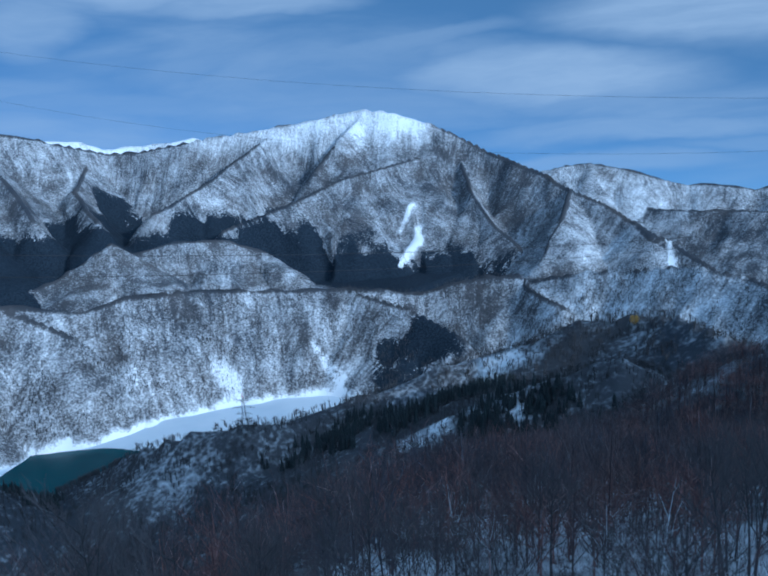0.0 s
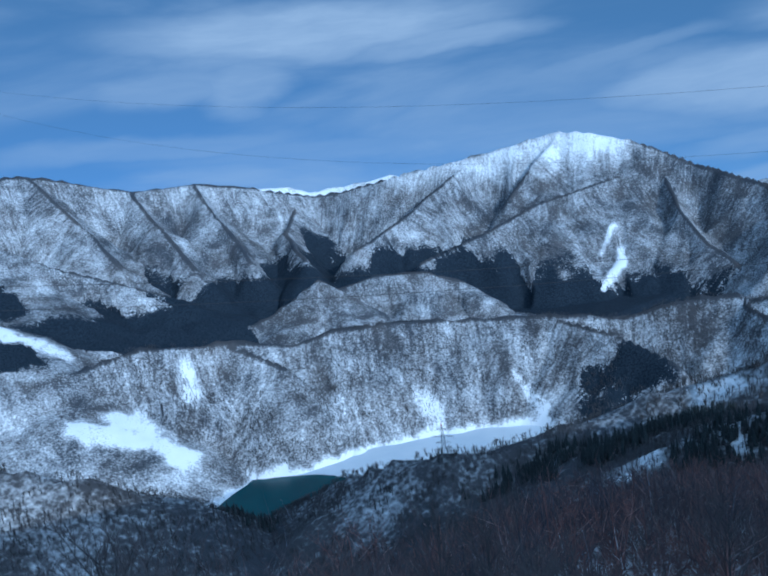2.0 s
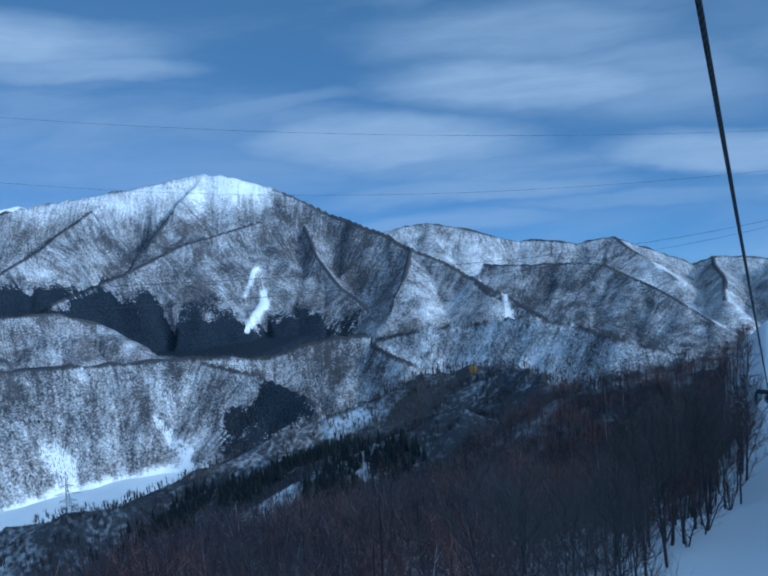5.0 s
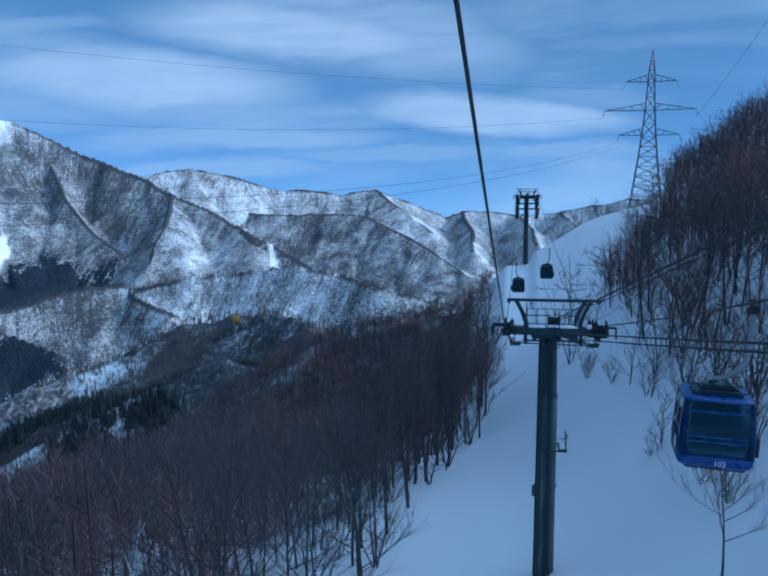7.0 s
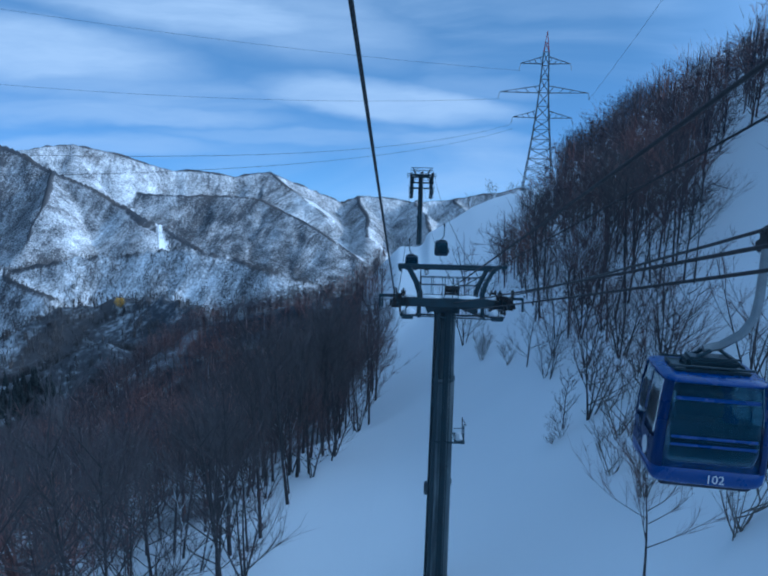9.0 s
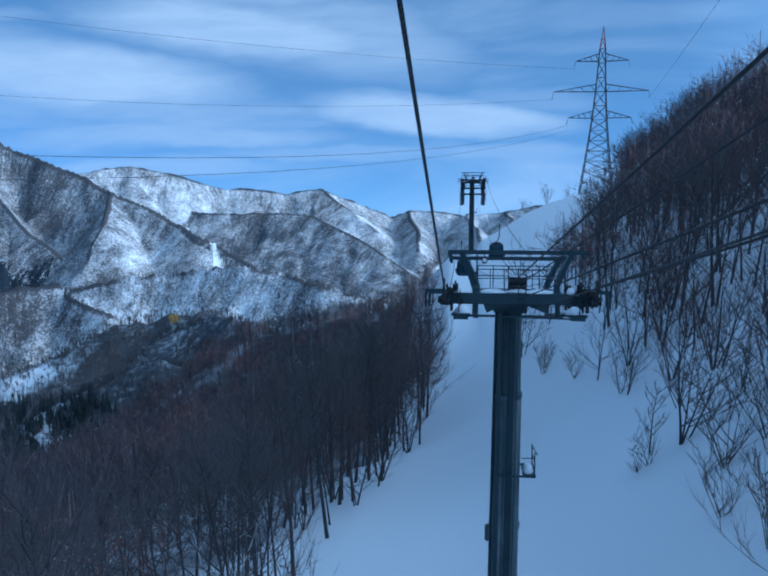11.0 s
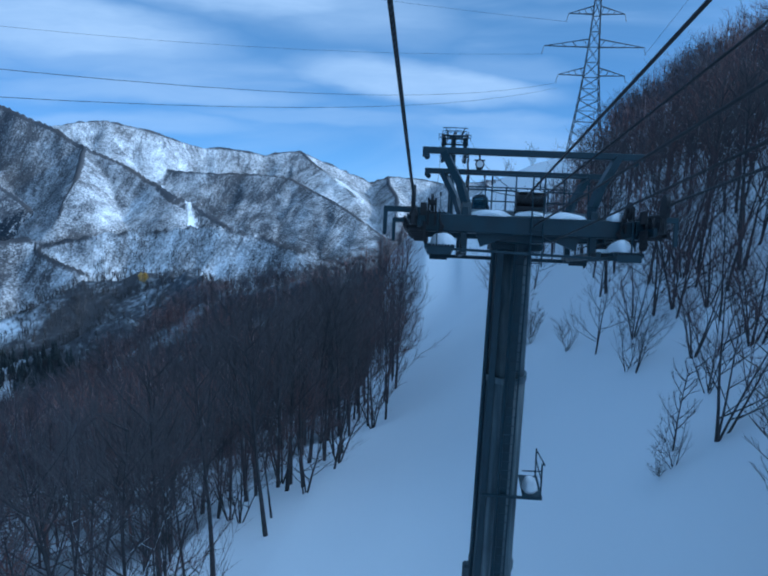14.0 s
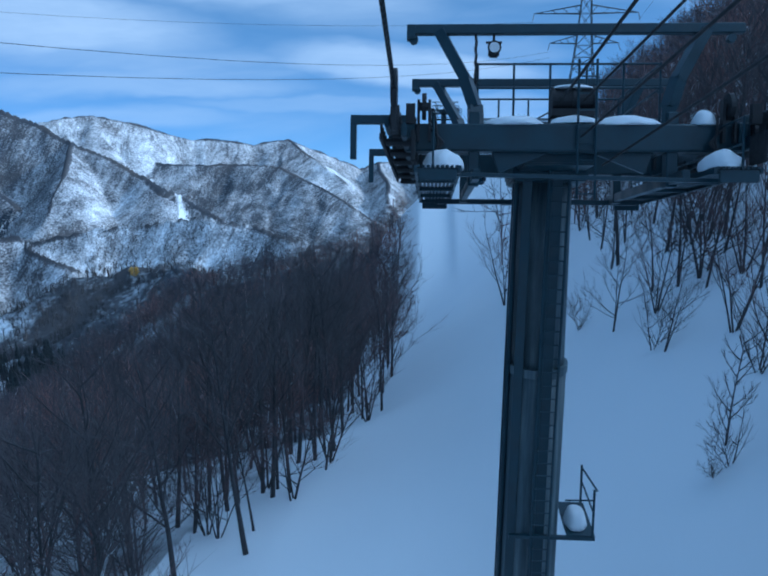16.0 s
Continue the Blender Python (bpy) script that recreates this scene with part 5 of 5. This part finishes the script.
def cabin(m, paint, label, numbered, reach=0.38):
    base = empty("lift_cabin", m, label, "lift cabin", "cabins of the lift")
    W, D, H, N, P = 2.06, 1.88, 1.98, 72, 9.0
    part("body", skin(rounded(W, D, H, [(0.0, 0.86), (0.02, 0.935), (0.06, 0.98), (0.17, 1.0)], P, N)), paint, base, "", True)
    part("roof", skin(rounded(W, D, H, [(0.955, 0.90), (0.975, 0.888), (0.988, 0.86), (1.0, 0.72)], P, N)), paint, base, "", True)
    rail = [(0.165, 1.0), (0.35, 0.995), (0.55, 0.98), (0.75, 0.95), (0.962, 0.90)]
    upper = [(0.40, 0.992), (0.55, 0.98), (0.75, 0.95), (0.94, 0.905)]
    for i in (8, 26, 44, 62):
        part("corner_post", pane_patch(W, D, H, rail, 0, i, i + 2, N, P, 1.0), paint, base, "", True)
    for i in (28, 64):
        # the two doors: blue below, a pair of panes above
        part("side_panel", pane_patch(W, D, H, [(0.165, 1.0), (0.30, 0.998), (0.41, 0.992)], 0, i, i + 16, N, P, 0.998), paint, base, "", True)
        for j in (0, 8):
            part("window", pane_patch(W, D, H, upper, 0, i + j, i + j + 8, N, P, 0.985), GLASS, base, "tinted window", True)
        part("window_post", pane_patch(W, D, H, upper, 0, i + 7, i + 9, N, P, 0.996), paint, base, "", True)
    for i in (10, 46):
        part("window", pane_patch(W, D, H, rail, 0, i, i + 16, N, P, 0.985), GLASS, base, "tinted window", True)
    part("floor", box((W * 0.86, D * 0.86, 0.05), (0, 0, 0.10)), CABIN_DARK, base)
    for y in (-0.62, 0.62):
        bm = box((1.7, 0.42, 0.10), (0, y, 0.62), bevel=0.04)
        add_box(bm, (1.7, 0.10, 0.55), (0, y + (0.22 if y > 0 else -0.22), 0.92), bevel=0.03)
        add_box(bm, (1.5, 0.30, 0.45), (0, y, 0.36))
        part("bench", bm, CABIN_DARK, base)
    for y in (-1, 1):
        bm = bar((-0.74, y * D * 0.492, 0.92), (0.74, y * D * 0.492, 0.92), 0.028, 8)
        add_bar(bm, (-0.74, y * D * 0.497, 0.78), (0.74, y * D * 0.497, 0.78), 0.028, 8)
        part("window_bar", bm, paint, base)
        bm = box((1.46, 0.05, 0.07), (0, y * D * 0.462, 1.62), bevel=0.02)
        part("window_rail", bm, paint, base)
    part("skirt", box((W * 0.78, D * 0.80, 0.10), (0, 0, -0.03), bevel=0.03), CABIN_DARK, base)
    bm = box((0.16, 1.0, 0.5), (W * 0.53, 0, 0.55), bevel=0.02)
    add_box(bm, (0.10, 0.9, 0.05), (W * 0.55, 0, 0.82))
    part("ski_rack", bm, CABIN_DARK, base)
    # roof frame, hanger arm and grip
    bm = box((1.35, 0.85, 0.06), (0, 0, H + 0.03), bevel=0.02)
    add_box(bm, (0.95, 0.5, 0.20), (0.05, 0, H + 0.14), bevel=0.06)
    for s in (-1, 1):
        add_bar(bm, (-0.75, s * 0.38, H + 0.10), (0.75, s * 0.38, H + 0.10), 0.025, 6)
        add_bar(bm, (-0.45, s * 0.15, H + 0.08), (0.0, s * 0.12, H + 0.36), 0.035, 6)
        add_bar(bm, (0.62, s * 0.15, H + 0.08), (0.2, s * 0.12, H + 0.36), 0.035, 6)
    part("roof_frame", bm, GREEN_STEEL, base)
    pts = [(-0.10, H + 0.36), (reach * 0.25, H + 0.44), (reach * 0.72, H + 0.70), (reach * 0.95, H + 1.02), (reach, H + 1.4), (reach, H + 2.3)]
    bm = bmesh.new()
    for (x0, z0), (x1, z1) in zip(pts[:-1], pts[1:]):
        add_bar(bm, (x0, 0, z0), (x1, 0, z1), 0.085, 10)
    part("hanger_arm", bm, GALV, base, "bent grey hanger arm")
    bm = box((0.22, 0.62, 0.22), (reach, 0, H + 2.40), (-20, 0, 0), bevel=0.03)
    add_box(bm, (0.12, 0.3, 0.3), (reach, 0.12, H + 2.53), (-20, 0, 0), bevel=0.02)
    add_bar(bm, (reach - 0.10, -0.24, H + 2.55), (reach + 0.10, -0.24, H + 2.55), 0.09, 12)
    part("grip", bm, RUBBER, base)
    if numbered:
        for i, (text, at, turn) in enumerate((("102", (0.10, -D * 0.503, 0.10), (88, 0, 0)),)):
            cu = bpy.data.curves.new("number", "FONT")
            cu.body, cu.size, cu.align_x, cu.extrude = text, 0.22, "CENTER", 0.004
            cu.materials.append(WHITE_PAINT)
            ob = new("number", cu)
            ob.parent, ob.matrix_local = base, pose(*at, *turn)
        bm = bmesh.new()
        bmesh.ops.create_cone(bm, cap_ends=True, segments=24, radius1=0.17, radius2=0.17, depth=0.012, matrix=pose(-W * 0.501, -0.35, 0.52, 0, 90, 0))
        part("emblem", bm, WHITE_PAINT, base, "round white emblem")
    return base


near_cabin = cabin(pose(3.08, -28.8, 2.70, -3, 1.5, -5), CABIN_BLUE, "glossy blue lift cabin with tinted windows", True, 0.77)
down_cabin = cabin(pose(-1.95, 70, -13.2, 0, 0, 180), CABIN_TEAL, "dark lift cabin hanging far down the line", False)
up_cabin = copy_thing(down_cabin, pose(2.45, 70, -10.9, 0, 0, 0))
tagged(up_cabin, "dark lift cabin coming up the line")

# ---- power line ----


def lattice_tower(m):
    base = empty("power_pylon", m, "tall grey steel lattice power pylon", "pylon", "power pylons")
    # half width of the body at each height
    prof = [(0, 5.2), (7, 4.3), (13, 3.5), (19, 2.75), (25, 2.1), (29, 1.75), (33, 1.45), (37, 1.2), (41, 1.0), (45, 0.8)]
    for sx in (-1, 1):
        for sy in (-1, 1):
            leg = bmesh.new()
            for (z0, w0), (z1, w1) in zip(prof[:-1], prof[1:]):
                add_bar(leg, (sx * w0, sy * w0, z0), (sx * w1, sy * w1, z1), 0.16, 4)
            part("leg", leg, LATTICE, base)
    braces = bmesh.new()
    for (z0, w0), (z1, w1) in zip(prof[:-1], prof[1:]):
        steps = 2 if z1 - z0 > 5 else 1
        for k in range(steps):
            za, zb = z0 + (z1 - z0) * k / steps, z0 + (z1 - z0) * (k + 1) / steps
            wa, wb = w0 + (w1 - w0) * k / steps, w0 + (w1 - w0) * (k + 1) / steps
            for turn in range(4):
                rot = Matrix.Rotation(turn * math.pi / 2, 3, "Z")
                p, q = Vector((-wa, -wa, za)), Vector((wa, -wa, za))
                r, s = Vector((-wb, -wb, zb)), Vector((wb, -wb, zb))
                for a, b in ((p, s), (q, r), (r, s)):
                    add_bar(braces, rot @ a, rot @ b, 0.085, 3)
    part("bracing", braces, LATTICE, base)
    peak = bmesh.new()
    for sx in (-1, 1):
        for sy in (-1, 1):
            add_bar(peak, (sx * 0.8, sy * 0.8, 45), (0, 0, 51), 0.13, 4)
            add_bar(peak, (sx * 0.8, sy * 0.8, 45), (-sx * 0.4, sy * 0.4, 48), 0.07, 3)
    part("peak", peak, RED_PAINT, base, "faded red and grey tip")
    for z, half, w in ((25.5, 8.9, 2.05), (33.0, 13.3, 1.45), (41.5, 7.4, 1.0)):
        for s in (-1, 1):
            bm = bmesh.new()
            tip = Vector((s * half, 0, z + 0.15))
            for sy in (-1, 1):
                add_bar(bm, (s * w, sy * w, z), tip, 0.11, 4)
                add_bar(bm, (s * w, sy * w * 0.8, z + 2.1), tip, 0.09, 4)
                for k in range(4):
                    f, g = k / 4, (k + 0.5) / 4
                    a = Vector((s * w, sy * w, z)).lerp(tip, f)
                    b = Vector((s * w, sy * w * 0.8, z + 2.1)).lerp(tip, g)
                    add_bar(bm, a, b, 0.06, 3)
            arm = part("crossarm", bm, LATTICE, base)
            bm = bmesh.new()
            for k in range(8):
                p = tip + Vector((s * 0.06 * k, -0.02 * k, -0.25 * k))
                add_bar(bm, p, p + Vector((0, 0, -0.14)), 0.16, 8)
            part("insulator", bm, GALV, arm)
    return base


PYLON_AT, PYLON_TURN = (37.5, 197.0, -15.5), -6
pylon = lattice_tower(pose(*PYLON_AT, 0, 0, PYLON_TURN))
far_at = (-663, 452)
far_pylon = copy_thing(pylon, pose(far_at[0], far_at[1], ground_z(*far_at) - 1, 0, 0, 35))
tagged(far_pylon, "grey lattice power pylon on the wooded ridge")
m0 = pose(*PYLON_AT, 0, 0, PYLON_TURN)
for s, half, z, end, sag in ((-1, 7.4, 39.5, (-672, -112, 187), 36.6), (-1, 13.3, 31.0, (-700, -112, 222), 63.5), (-1, 8.9, 23.5, (-309, -494, 182), 61.7),
                             (-1, 8.9, 22.0, (-330, -494, 176), 61.7),
                             (1, 13.3, 31.0, (8, -190, 88), 6)):
    a = m0 @ Vector((s * half, 0, z))
    strand("power_line", sagged(a, end, sag, 60), 0.03, RUBBER, "thin dark power line slung from the pylon", "wire")


def larch(x, y):
    """One tree that still carries ochre needles."""
    rng = random.Random(3)
    base = empty("larch", pose(x, y, ground_z(x, y)), "ochre larch on the dark wooded ridge", "tree")
    bm = bar((0, 0, -0.5), (0, 0, 13), 0.22, 6, 0.04)
    part("trunk", bm, BARK, base)
    s = Spikes()
    for k in range(260):
        f, a = rng.uniform(0.2, 1.05), rng.uniform(0, 6.28)
        wide = 6.2 * math.sqrt(max(0.05, 1 - ((f - 0.62) / 0.45) ** 2))
        d = Vector((math.cos(a), math.sin(a), rng.uniform(-0.1, 0.5)))
        p = Vector((0, 0, 11 * f)) + d * wide * rng.uniform(0.2, 0.6)
        s.spike(p, p + d * wide * 0.5, 0.30, 4)
    mesh_object("crown", s.v, s.f, YELLOW_PAINT, base, "ochre needles")


larch(-311, 732)
